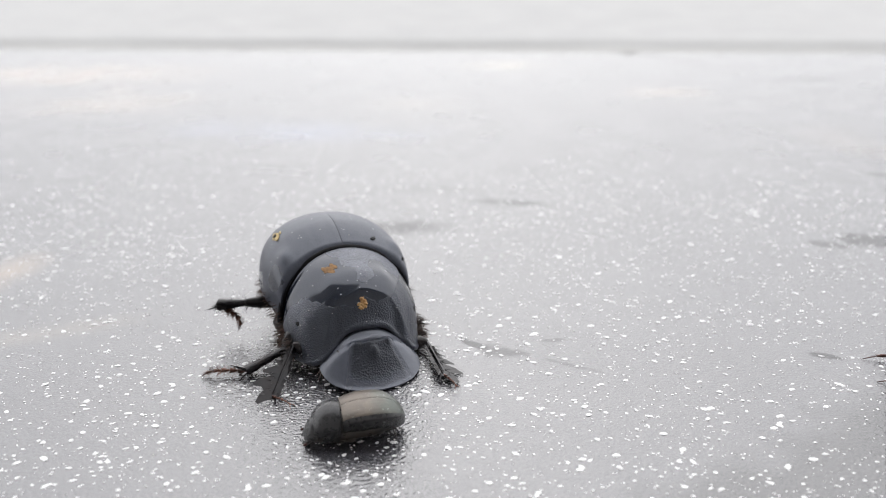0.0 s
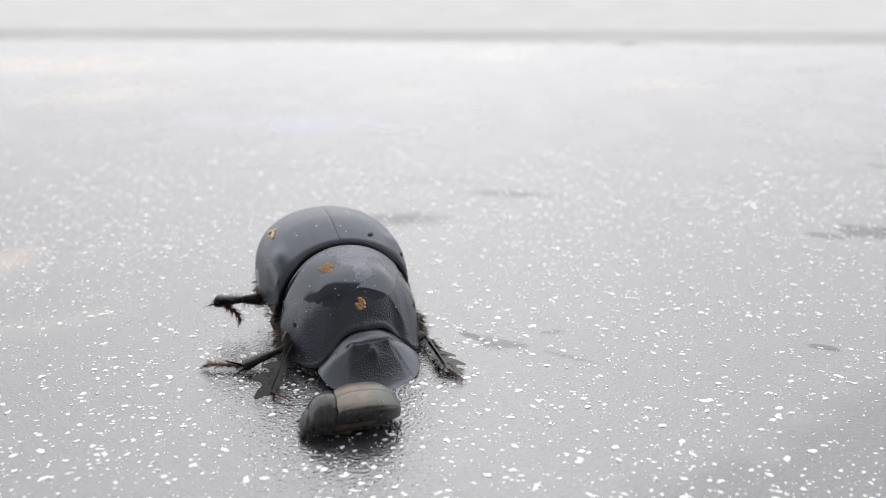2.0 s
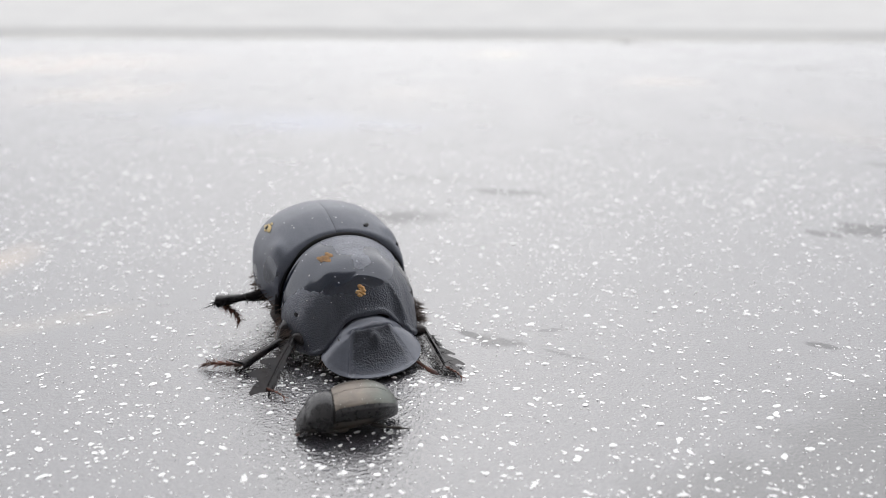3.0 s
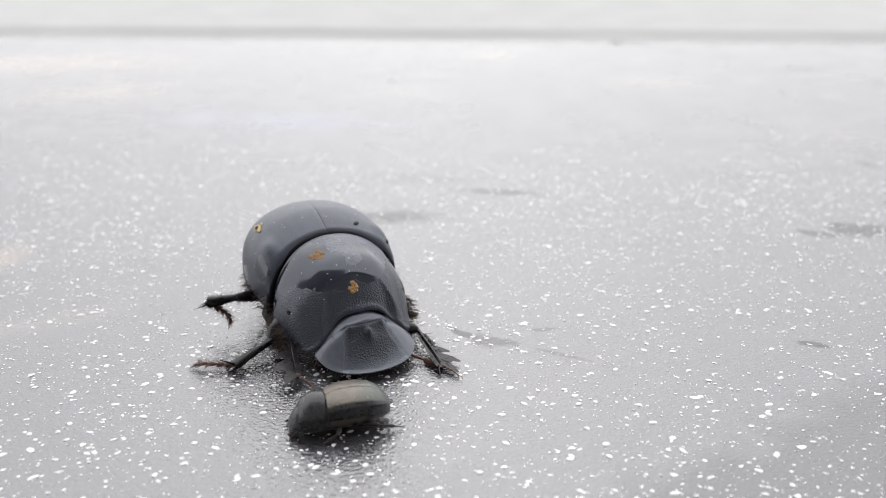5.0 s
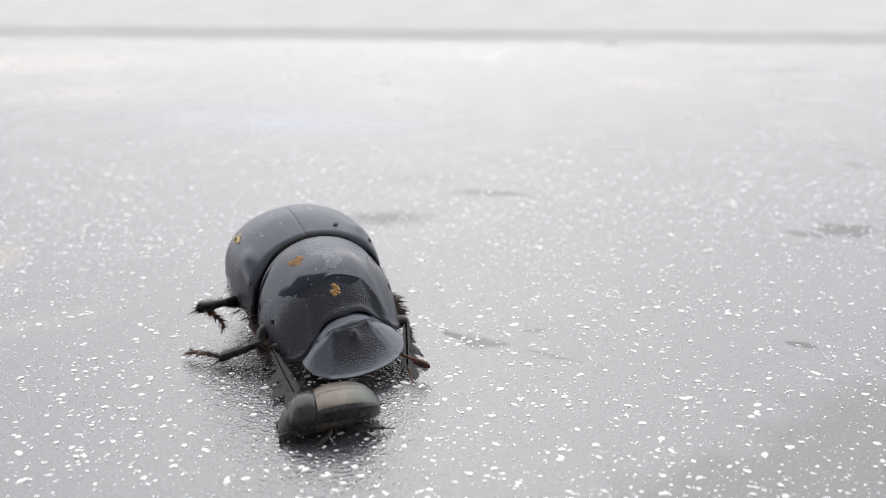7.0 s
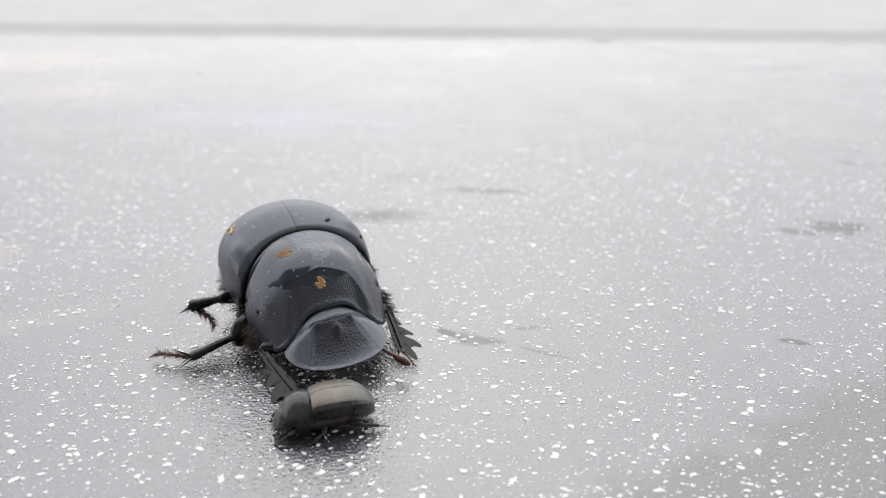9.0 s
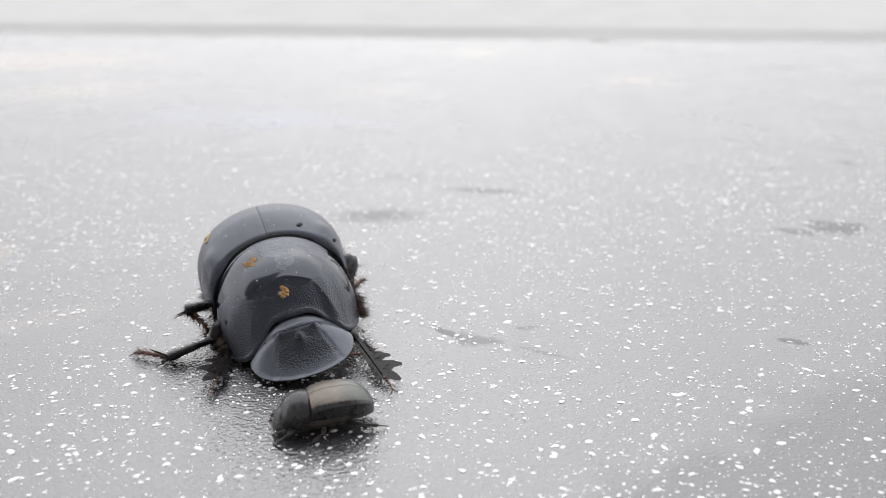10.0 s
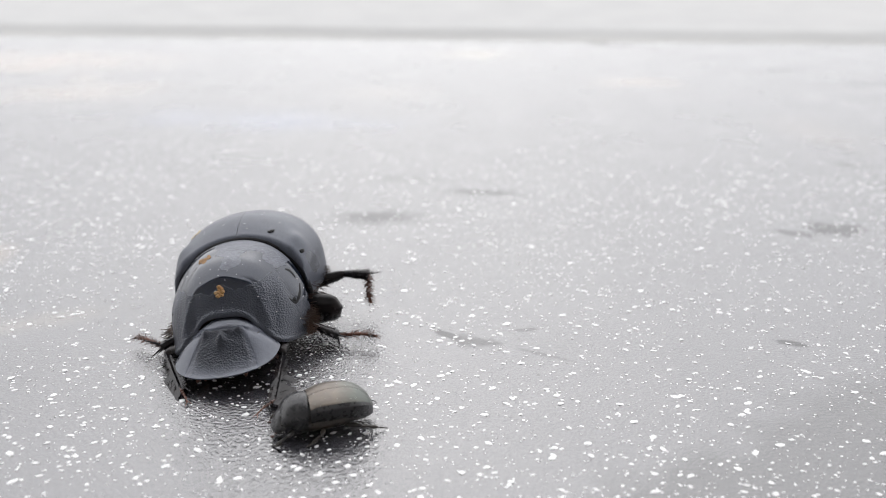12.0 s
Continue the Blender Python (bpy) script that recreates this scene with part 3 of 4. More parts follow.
    for i in range(n):
        a, b = ls * 0.86 * i / n, ls * 0.86 * (i + 1) / n
        r = r0 * (1 - 0.1 * i)
        arch = {"fore": 0.25, "middle": 0.4, "hind": 1.3}[kind]
        drop = lambda q: arch * math.sin(math.pi * min(q / ls, 1) ** 1.5)
        bone(bm, [(a - 0.02, 0, drop(a), r * 0.4, r * 0.4), (a + (b - a) * 0.45, 0, drop((a + b) / 2), r * 0.75, r * 0.7), (b - 0.06, 0, drop(b), r * 1.25, r), (b + 0.06, 0, drop(b), r * 0.5, r * 0.5)], 8)
        if not fore:
            for sg in (-1, 1):
                spike(bm, (b - 0.1, sg * r, drop(b)), (b + 0.45, sg * (r + 0.5), drop(b) - 0.1), 0.05, 4)
    for sg in (-1, 1):
        spike(bm, (ls * 0.86, sg * 0.05, drop(ls * 0.86)), (ls, sg * 0.42, drop(ls) - 0.15), 0.07, 5, (0.05, sg * 0.1, 0.05))
    if not fore:
        for _ in range(130):
            x, th = rnd.uniform(0.1, ls * 0.8), rnd.uniform(0, math.tau)
            spike(bm, (x, 0, drop(x)), (x + 0.6, 1.0 * math.cos(th), drop(x) + 0.8 * math.sin(th)), 0.035, 3)
    bm.transform(Matrix.Scale(k, 4))
    tarsus = part(kind + "_tarsus", bm, foot, beetle, "reddish brown jointed foot")
    if kind == "hind" and side < 0:
        bm = lump(bmesh.new(), (0.3, 0.1, 0.5), (0.6, 0.45, 0.4), 8, 0.8, None, 6)
        part("mud", lump(bm, (1.2, 0.2, 0.75), (0.4, 0.3, 0.3), 8, 0.8, None, 2), SMEAR, tarsus, "crumbs of dried orange mud")
    return femur, tibia, tarsus


# lengths of femur, tibia and tarsus, and the hip (mm)
LEG = {"fore": (4.0, 8.6, 3.4, (5.8, 5.4, 2.3)), "middle": (7.4, 5.8, 6.2, (-2.5, 5.9, 2.7)), "hind": (8.8, 3.7, 4.8, (-8.0, 4.6, 3.4))}


def build_dung_beetle():
    beetle = new("dung_beetle")
    tagged(beetle, "large black dung beetle, glossy and domed, with dried mud specks", "beetle")
    for side in (1, -1):
        bm = shell(surface(lambda u, v: elytron_point(u, v, side), 60, 48), 0.3)
        part("elytron", bm, ELYTRON, beetle, "smooth bluish black wing case")
    bm = shell(surface(lambda u, v: pronotum_point(u, v * 2 - 1), 90, 120), 0.3)
    part("pronotum", bm, PRONOTUM, beetle, "black shield, partly glossy and partly granular")
    bm = surface(lambda u, v: head_point(u, v * math.tau), 30, 96)
    head = part("head", shell(bm, 0.16), HEAD, beetle, "flat shovel-shaped black head with a small horn")
    for side in (1, -1):
        part("eye", lump(bmesh.new(), (9.4, side * 3.95, 4.55), (0.9, 0.6, 0.4), 8), EYE, head)
    # black tube that puts in the shade of the gap between the shield and the wing cases
    bm = bmesh.new()
    rings = []
    for i in range(49):
        q = -0.97 + 1.94 * i / 48
        p, p2 = Vector(pronotum_point(0.0, q)), Vector(pronotum_point(0.0, q + 0.01))
        d = (p2 - p).normalized()
        up = Vector((1, 0, 0)).cross(d).normalized()
        up = up if up.z * (1 if abs(q) < 0.9 else 0) + up.y * q > 0 else -up
        rings.append((p + Vector((-0.6, 0, 0)) + up * 0.42, Vector((0.38, 0, 0)), up * 0.42))
    part("gap_shade", sweep(bm, rings, 8), RECESS_SHADE, beetle, "black tube for the shaded gap behind the shield")
    # body below the wing cases
    bm = bmesh.new()
    prof = [(-19.6, 6.6, 0.6, 0.6), (-18.5, 6.4, 4.2, 1.9), (-15, 5.9, 7.6, 3.4), (-10, 5.2, 9.9, 4.0), (-5, 4.7, 9.9, 4.1), (0, 4.4, 9.0, 3.8), (4, 4.3, 7.9, 3.2), (7.5, 3.9, 4.6, 2.0), (9.5, 3.4, 3.4, 1.2), (10.5, 3.2, 2.4, 0.7)]
    sweep(bm, [((x, 0, z), (0, w, 0), (0, 0, h)) for x, z, w, h in prof], 28)
    body = part("underside", bm, UNDER, beetle, "dark hairy underside")
    for kind, (x, y, z) in (("fore", (4.2, 4.4, 2.7)), ("middle", (-2.6, 7.3, 3.2)), ("hind", (-7.8, 5.4, 3.5))):
        for side in (1, -1):
            part("coxa", lump(bmesh.new(), (x, side * y, z), (2.5, 2.9, 1.9), 8, 0.12), UNDER, body)
    # bristles along the flanks and below the shield
    rnd = random.Random(3)
    bm = bmesh.new()
    for _ in range(1100):
        side = rnd.choice((-1, 1))
        if rnd.random() < 0.55:
            x, y, z, _ = *[Vector(pronotum_point(rnd.uniform(0.05, 0.97), side * 0.985))[i] for i in range(3)], 0
            tip = (x + rnd.uniform(-0.5, 0.6), y + side * rnd.uniform(0.5, 1.6), z - rnd.uniform(-0.1, 0.6))
        elif rnd.random() < 0.6:
            x = rnd.uniform(-16, 0)
            y, z = side * along(x, [(-16, 7.6), (-10, 10.0), (-5, 9.9), (0, 9.0)]), rnd.uniform(3.4, 6.5)
            tip = (x + rnd.uniform(-0.4, 0.4), y + side * rnd.uniform(0.7, 1.7), z - rnd.uniform(-0.2, 0.8))
        else:
            x = rnd.uniform(2, 10)
            y, z = side * rnd.uniform(2.5, 6.5), 2.2
            tip = (x + rnd.uniform(0, 1.3), y + side * rnd.uniform(0, 1.0), z - rnd.uniform(0.5, 1.3))
        spike(bm, (x, y, z), tip, 0.065, 3)
    tagged(part("bristles", bm, HAIR, beetle, "fringe of short dark bristles"), kind="stuff")

    def on_pronotum(s, q):
        p = Vector(pronotum_point(s, q))
        n = (Vector(pronotum_point(s + 0.01, q)) - p).cross(Vector(pronotum_point(s, q + 0.01)) - p).normalized()
        return p, n if n.z > 0 else -n

    def on_elytron(s, q, side):
        p = Vector(elytron_point(s, q, side))
        n = (Vector(elytron_point(s + 0.01, q, side)) - p).cross(Vector(elytron_point(s, q + 0.01, side)) - p).normalized()
        return p, n if n.z > 0 else -n

    def dab(name, p, n, radii, material, seed, label, crumbs=0):
        axes = n.to_track_quat("Z", "Y").to_matrix()
        bm, pick = bmesh.new(), random.Random(seed)
        if not crumbs:
            lump(bm, p, radii, 10, 0.4, axes, seed)
        for _ in range(crumbs):
            u, v, g = pick.gauss(0, 0.45) * radii[0], pick.gauss(0, 0.45) * radii[1], pick.uniform(0.2, 0.5)
            lump(bm, p + axes @ Vector((u, v, 0)), (radii[0] * g, radii[1] * g, radii[2]), 6, 0.5, axes, pick.random() * 9)
        part(name, bm, material, beetle, label)

    p, n = on_pronotum(0.865, -0.03)
    dab("mud_speck", p, n, (0.72, 0.62, 0.22), MUD, 1, "dried orange mud", 14)
    p, n = on_pronotum(0.37, -0.22)
    dab("mud_speck", p, n, (1.15, 0.7, 0.05), SMEAR, 5, "thin smear of orange mud", 16)
    p, n = on_elytron(0.32, 0.5, -1)
    dab("mud_speck", p, n, (1.6, 0.85, 0.13), PALE_MUD, 9, "dried yellow mud", 14)
    # shade of small dimples, laid on here and below as flat black lumps
    for s, q, side, r in ((0.07, 0.29, 1, 0.42), (0.05, 0.66, 1, 0.38), (0.33, 0.51, -1, 0.4)):
        p, n = on_elytron(s, q, side)
        dab("pit", p + n * (0.1 if side < 0 else 0.02), n, (r * 1.25, r * 0.8, 0.13), RECESS_SHADE, 2, "flat black spot for a dimple's shade")
    for q in (-0.665, 0.665):
        p, n = on_pronotum(0.58, q)
        dab("pit", p - n * 0.04, n, (0.42, 0.32, 0.12), RECESS_SHADE, 4, "flat black spot for a dimple's shade")
    # tiny pale grains of dust
    rnd = random.Random(21)
    bm = bmesh.new()
    for _ in range(110):
        if rnd.random() < 0.45:
            p, n = on_elytron(rnd.uniform(0.02, 0.7), rnd.uniform(0.02, 0.8), rnd.choice((-1, 1)))
        else:
            p, n = on_pronotum(rnd.uniform(0.05, 0.97), rnd.uniform(-0.8, 0.8))
        g = rnd.uniform(0.035, 0.1)
        lump(bm, p, (g * rnd.uniform(1, 2), g, g * 0.5), 3, 0.4, n.to_track_quat("Z", "Y").to_matrix(), rnd.random() * 9)
    tagged(part("dust", bm, DUST, beetle, "pale grains of dust"), kind="stuff")
    # a short and a hooked furrow on each flank of the shield, their shade laid on as black strips
    for strokes in (((0, 0.27, 0.53), (0.5, 0.235, 0.59), (1, 0.25, 0.65)), ((0, 0.27, 0.71), (0.35, 0.40, 0.725), (0.65, 0.54, 0.72), (0.85, 0.61, 0.68), (1, 0.615, 0.61))):
        path_s, path_q = [(u, a) for u, a, b in strokes], [(u, b) for u, a, b in strokes]
        bm, rings = bmesh.new(), []
        for i in range(17):
            u = i / 16
            p, n = on_pronotum(along(u, path_s), along(u, path_q))
            q, _ = on_pronotum(along(u + 0.03, path_s), along(u + 0.03, path_q)) if u < 0.98 else (p + d, n)
            d = (q - p).normalized()
            r = 0.30 * math.sin(math.pi * (0.06 + 0.88 * u)) ** 0.5
            rings.append((p - n * 0.03, d.cross(n).normalized() * r, n * 0.08))
        part("furrow", sweep(bm, rings, 8), RECESS_SHADE, beetle, "black strip for a hooked furrow's shade")
    # antennae with leaf-like clubs, and palps
    feelers = {}
    for side in (1, -1):
        bm = bmesh.new()
        bone(bm, [(-0.1, 0, 0, 0.14, 0.14), (1.2, 0, 0, 0.17, 0.17), (2.6, 0, 0.05, 0.14, 0.14), (3.0, 0, 0.05, 0.2, 0.2)], 8)
        for i in range(5):
            lump(bm, (1.5 + 0.33 * i, 0, 0.03), (0.13, 0.25, 0.25), 5)
        antenna = part("antenna", bm, FOOT, beetle, "reddish antenna")
        part("club", lump(bmesh.new(), (4.2, 0.1 * side, 0.0), (1.4, 0.58, 0.42), 8, 0.2), FOOT, antenna, "brown club")
        feelers[side] = antenna
        part("palp", bone(bmesh.new(), [(10.5, side * 2.2, 1.6, 0.25, 0.25), (12.0, side * 2.6, 1.1, 0.32, 0.3), (13.0, side * 2.6, 0.6, 0.18, 0.18)], 8), FOOT, beetle, "reddish palp")
    legs = {}
    for kind in LEG:
        for side in (1, -1):
            legs[kind, side] = leg_meshes(kind, beetle, side)
    return beetle, legs, feelers


# ---- the small beetles ----
def build_small_beetle(wing, shield, limb, label, trail=0.0):
    beetle = new("small_beetle")
    tagged(beetle, label, "beetle")

    def wing_point(u, v, side):
        x = 1.6 - 7.9 * (1 - (1 - u) ** 1.6)
        t = min(max((-1.5 - x) / 4.8, 0), 1)
        w = 2.85 * max(1 - t ** 2.4, 0) ** 0.5 - (0.25 * smooth(-0.5, 1.6, x))
        top = 1.6 + 3.1 * max(1 - t ** 2.4, 0) ** 0.6 - 0.3 * smooth(-0.5, 1.6, x)
        keel_z = 1.6 + (top - 1.6) * 0.56
        a = min(v / 0.64, 1.0) * radians(84)
        low = max(v - 0.64, 0) / 0.36
        y = w * math.sin(a) / math.sin(radians(84)) - 0.95 * low ** 1.1 * w / 2.85
        z = keel_z + (top - keel_z) * math.cos(a) ** 0.8 - (keel_z - 0.95) * low
        lip = 0.07 * math.exp(-((v - 0.62) / 0.025) ** 2) * smooth(0.02, 0.1, u) + 0.05 * math.exp(-((v - 0.95) / 0.03) ** 2)
        z -= 0.014 * max(0, math.cos(a * 22)) ** 6 + 0.03 * (1 - smooth(0, 0.03, v)) + 0.2 * (1 - smooth(0, 0.05, u))
        return (x, side * (y + 0.02 + lip), z + lip)

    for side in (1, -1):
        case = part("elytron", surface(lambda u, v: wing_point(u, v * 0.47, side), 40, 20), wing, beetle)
        # the flank's shade is put into its colour, the shield's dark one
        part("shaded_flank", shell(surface(lambda u, v: wing_point(u, 0.47 + v * 0.53, side), 40, 16), 0.12), shield, case, "turned-down flank, its shade put into a dark colour")

    pick = random.Random(5)
    bm = bmesh.new()
    for _ in range(34):
        p = Vector(wing_point(pick.uniform(0.05, 0.8), pick.uniform(0.02, 0.45), pick.choice((1, -1))))
        g = pick.uniform(0.02, 0.06)
        lump(bm, p, (g * pick.uniform(1, 2), g, g * 0.6), 3, 0.4)
    tagged(part("dust", bm, DUST, beetle, "pale grains of dust"), kind="stuff")

    def shield_point(u, v):
        a = v * radians(97)
        c, s = math.cos(a), math.sin(a)
        x = 1.65 + 3.3 * u + 0.35 * s * s * (1 - u)
        w = along(u, [(0, 2.78), (0.3, 2.85), (0.6, 2.72), (0.85, 2.35), (1, 1.95)])
        top = along(u, [(0, 4.5), (0.3, 4.6), (0.6, 4.35), (0.85, 3.75), (1, 3.15)])
        z = 1.4 + (top - 1.4) * math.copysign(abs(c) ** 0.9, c) - 0.14 * (1 - smooth(0, 0.06, u))
        return (x, (w - 0.7 * smooth(62, 97, abs(v) * 97)) * s, z)

    part("pronotum", shell(surface(lambda u, v: shield_point(u, v * 2 - 1), 30, 40), 0.12), shield, beetle)

    def face_point(r, th):
        c, s = math.cos(th), math.sin(th)
        x, y = 4.85 + (1.35 if c > 0 else 0.6) * c * r, 1.95 * s * r
        return (x, y, 1.3 + 1.6 * max(1 - r ** 2.2, 0) ** 0.8 - 0.3 * (x - 5) + 0.12 * smooth(0.85, 1, r))

    head = part("head", shell(surface(lambda u, v: face_point(u, v * math.tau), 12, 40), 0.15), shield, beetle)
    for side in (1, -1):
        part("eye", lump(bmesh.new(), (4.8, side * 1.6, 2.1), (0.3, 0.24, 0.26), 6), EYE, head)
    bm = bmesh.new()
    sweep(bm, [((x, 0, z), (0, w, 0), (0, 0, h)) for x, z, w, h in ((-6.0, 1.8, 0.3, 0.3), (-5, 1.6, 1.6, 0.9), (-2, 1.45, 2.5, 1.1), (1.5, 1.4, 2.45, 1.05), (4, 1.35, 1.8, 0.9), (5.4, 1.3, 1.0, 0.5))], 20)
    part("underside", bm, LIMB_SMALL, beetle)
    legs = []
    for side in (1, -1):
        for hip, knee, end, tip, r in (((3.6, 1.6, 1.1), (4.6, 2.9, 1.25), (5.9, 2.9, 0.35), (6.3, 2.3, 0.1), 0.34), ((0.2, 2.2, 0.9), (0.6, 3.4, 1.0), (1.8, 3.7, 0.35), (2.6, 3.8, 0.08), 0.3), ((-2.6, 2.0, 0.9), (-4.2, 3.1, 1.05), (-5.8 - trail, 3.2, 0.6), (-6.9 - 1.6 * trail, 3.0, 0.08), 0.32)):
            tuck = 1.0 if trail else 0.86
            pts = [Vector((p[0] * (1 if trail else 0.9), p[1] * side * tuck, p[2])) for p in (hip, knee, end, tip)]
            bm = bmesh.new()
            for a, b, ra, rb in ((pts[0], pts[1], r, r * 0.8), (pts[1], pts[2], r * 0.5, r * 0.8), (pts[2], pts[3], r * 0.28, r * 0.2)):
                d = (b - a).normalized()
                e = d.orthogonal().normalized()
                g = d.cross(e)
                sweep(bm, [(a - d * 0.08, e * ra * 0.5, g * ra * 0.5), (a + (b - a) * 0.35, e * ra, g * ra), (a + (b - a) * 0.8, e * rb, g * rb), (b + d * 0.06, e * rb * 0.5, g * rb * 0.5)], 8)
            for i in range(3):
                p = pts[1].lerp(pts[2], 0.45 + 0.25 * i)
                spike(bm, p, p + Vector((0.3 if hip[0] > 0 else -0.3, side * 0.45, 0.05)), 0.09, 4)
            legs.append((part("leg", bm, limb, beetle), pts[0], side))
        bm = bmesh.new()
        spike(bm, (5.4, side * 1.1, 1.0), (6.1, side * 1.45, 0.7), 0.09, 5)
        lump(bm, (6.15, side * 1.5, 0.68), (0.26, 0.18, 0.15), 5)
        part("antenna", bm, RED_LIMB, beetle)
    return beetle, legs


build_ground()
build_shade_wall()
build_shade_slab()
build_table()
DUNG, LEGS, FEELERS = build_dung_beetle()
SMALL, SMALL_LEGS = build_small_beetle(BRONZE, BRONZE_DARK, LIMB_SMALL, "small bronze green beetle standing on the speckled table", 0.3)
THIRD, _ = build_small_beetle(BRONZE_DARK, BRONZE_DARK, RED_LIMB, "small black beetle with reddish legs walking away", 1.4)

SMALL.scale = (0.95, 0.96, 1.02)

# seconds, x, y, z (mm), heading, pitch, roll (degrees)
BODY = [
    (0, -15.90, 98.16, -0.30, -65.9, 4.2, -3.1),
    (0.5, -15.77, 98.22, -0.31, -66.4, 4.5, -2.2),
    (1, -15.35, 97.06, -0.04, -65.9, 4.2, -3.4),
    (1.5, -15.43, 97.51, -0.23, -65.5, 4.4, -2.6),
    (2, -15.52, 96.39, -0.37, -65.8, 5.5, -1.7),
    (2.5, -15.72, 97.69, -0.04, -64.2, 4.3, -0.0),
    (3, -15.57, 98.15, 0.05, -63.4, 3.9, -1.0),
    (5, -15.74, 98.28, 0.13, -61.9, 2.5, -0.9),
    (5.5, -15.42, 97.01, 0.53, -60.1, 2.2, 1.7),
    (6, -14.80, 96.04, 0.55, -59.7, 2.4, 1.9),
    (6.5, -14.54, 95.95, 0.53, -60.5, 1.2, 3.7),
    (7, -15.59, 96.47, 0.66, -61.8, 0.4, 4.7)]
BODY += [
    (9, -16.66, 97.43, 0.75, -65.1, -0.3, 3.0),
    (9.5, -18.27, 97.47, 1.06, -65.8, -2.4, 8.3),
    (10, -19.80, 97.40, -0.08, -70.5, 0.3, 8.3),
    (10.5, -22.81, 95.79, -0.79, -79.6, 1.8, 6.4),
    (11, -24.89, 96.95, -0.40, -88.8, -2.2, 9.2),
    (11.5, -25.35, 96.15, -0.08, -90.6, -3.6, 7.7),
    (12, -25.51, 96.56, -0.20, -90.7, -3.2, 7.8)]


def body_pose(t):
    row = [np.interp(t, [r[0] for r in BODY], [r[i] for r in BODY]) for i in range(1, 7)]
    return pose(row[0] * MM, row[1] * MM, row[2] * MM, row[5], row[4], row[3])


def step(kind, side, rows):
    """Keys one leg, so that its ankle and toe (mm, world) follow the rows of seconds, ankle, toe."""
    femur, tibia, tarsus = LEGS[kind, side]
    lf, lt, ls, hip = LEG[kind]
    hip = Vector((hip[0], hip[1] * side, hip[2]))
    when = sorted({round(r[0], 2) for r in rows} | {0.25 * i for i in range(49)})
    keys = ([], [], [])
    for t in when:
        ankle = Vector([np.interp(t, [r[0] for r in rows], [r[1][i] for r in rows]) for i in range(3)])
        toe = Vector([np.interp(t, [r[0] for r in rows], [r[2][i] for r in rows]) for i in range(3)])
        inv = body_pose(t).inverted()
        a, b = inv @ (ankle * MM) / MM, inv @ (toe * MM) / MM
        d = a - hip
        reach = min(max(d.length, 1.5), lf + lt - 0.15)
        u = d.normalized()
        a = hip + u * reach
        along_u = (reach * reach + lf * lf - lt * lt) / (2 * reach)
        along_u = min(max(along_u, -lf), lf)
        high = math.sqrt(max(lf * lf - along_u * along_u, 0))
        late = smooth(9.9, 10.4, t)
        fwd, aside, up = (a1 + (a2 - a1) * late for a1, a2 in zip(KNEE[kind, side], KNEE_LATE.get((kind, side), KNEE[kind, side])))
        out = Vector((fwd, aside * side, up))
        w = (out - u * out.dot(u)).normalized()
        knee = hip + u * along_u + w * high
        # the broad face of a fore shin looks forward, and upward when it is lifted
        face = Vector((0.8, 0, 0.5)).lerp(Vector((0.25, 0, 1)), smooth(1.5, 4.0, ankle.z))
        flat = face.cross(a - knee) if kind == "fore" else Vector((1, 0, 0.3))
        elbow = knee
        if (kind, side) == ("middle", 1) and late > 0:
            # the broad thigh turned sideways and the shin below the shield, unjoined, to fit the camera's view
            elbow = knee.lerp(Vector((-1.3, 13.0, 2.4)), late)
            knee = a + (knee.lerp(Vector((2.6, 7.9, 2.9)), late) - a).normalized() * lt
        keys[0].append((t, aim(elbow - hip, Vector((0.3, 0, 1)).cross(elbow - hip), hip)))
        keys[1].append((t, aim(a - knee, flat, knee)))
        keys[2].append((t, aim(b - a, Vector((0, 0, 1)).cross(b - a), a)))
    for ob, k in zip((femur, tibia, tarsus), keys):
        walk(ob, k)


# the way each knee points from its leg (forward, outward, up)
KNEE = {("fore", 1): (0.0, 1.0, 0.05), ("fore", -1): (0.3, 0.9, 0.1), ("middle", 1): (-0.5, 0.7, 0.5), ("middle", -1): (0.9, -0.3, 0.35), ("hind", 1): (-0.2, 0.1, 0.3), ("hind", -1): (0.35, 0.0, 0.2)}

# the same once the beetle has turned
KNEE_LATE = {("fore", -1): (0.0, 1.0, 0.1), ("middle", 1): (0.9, -0.2, 0.45)}


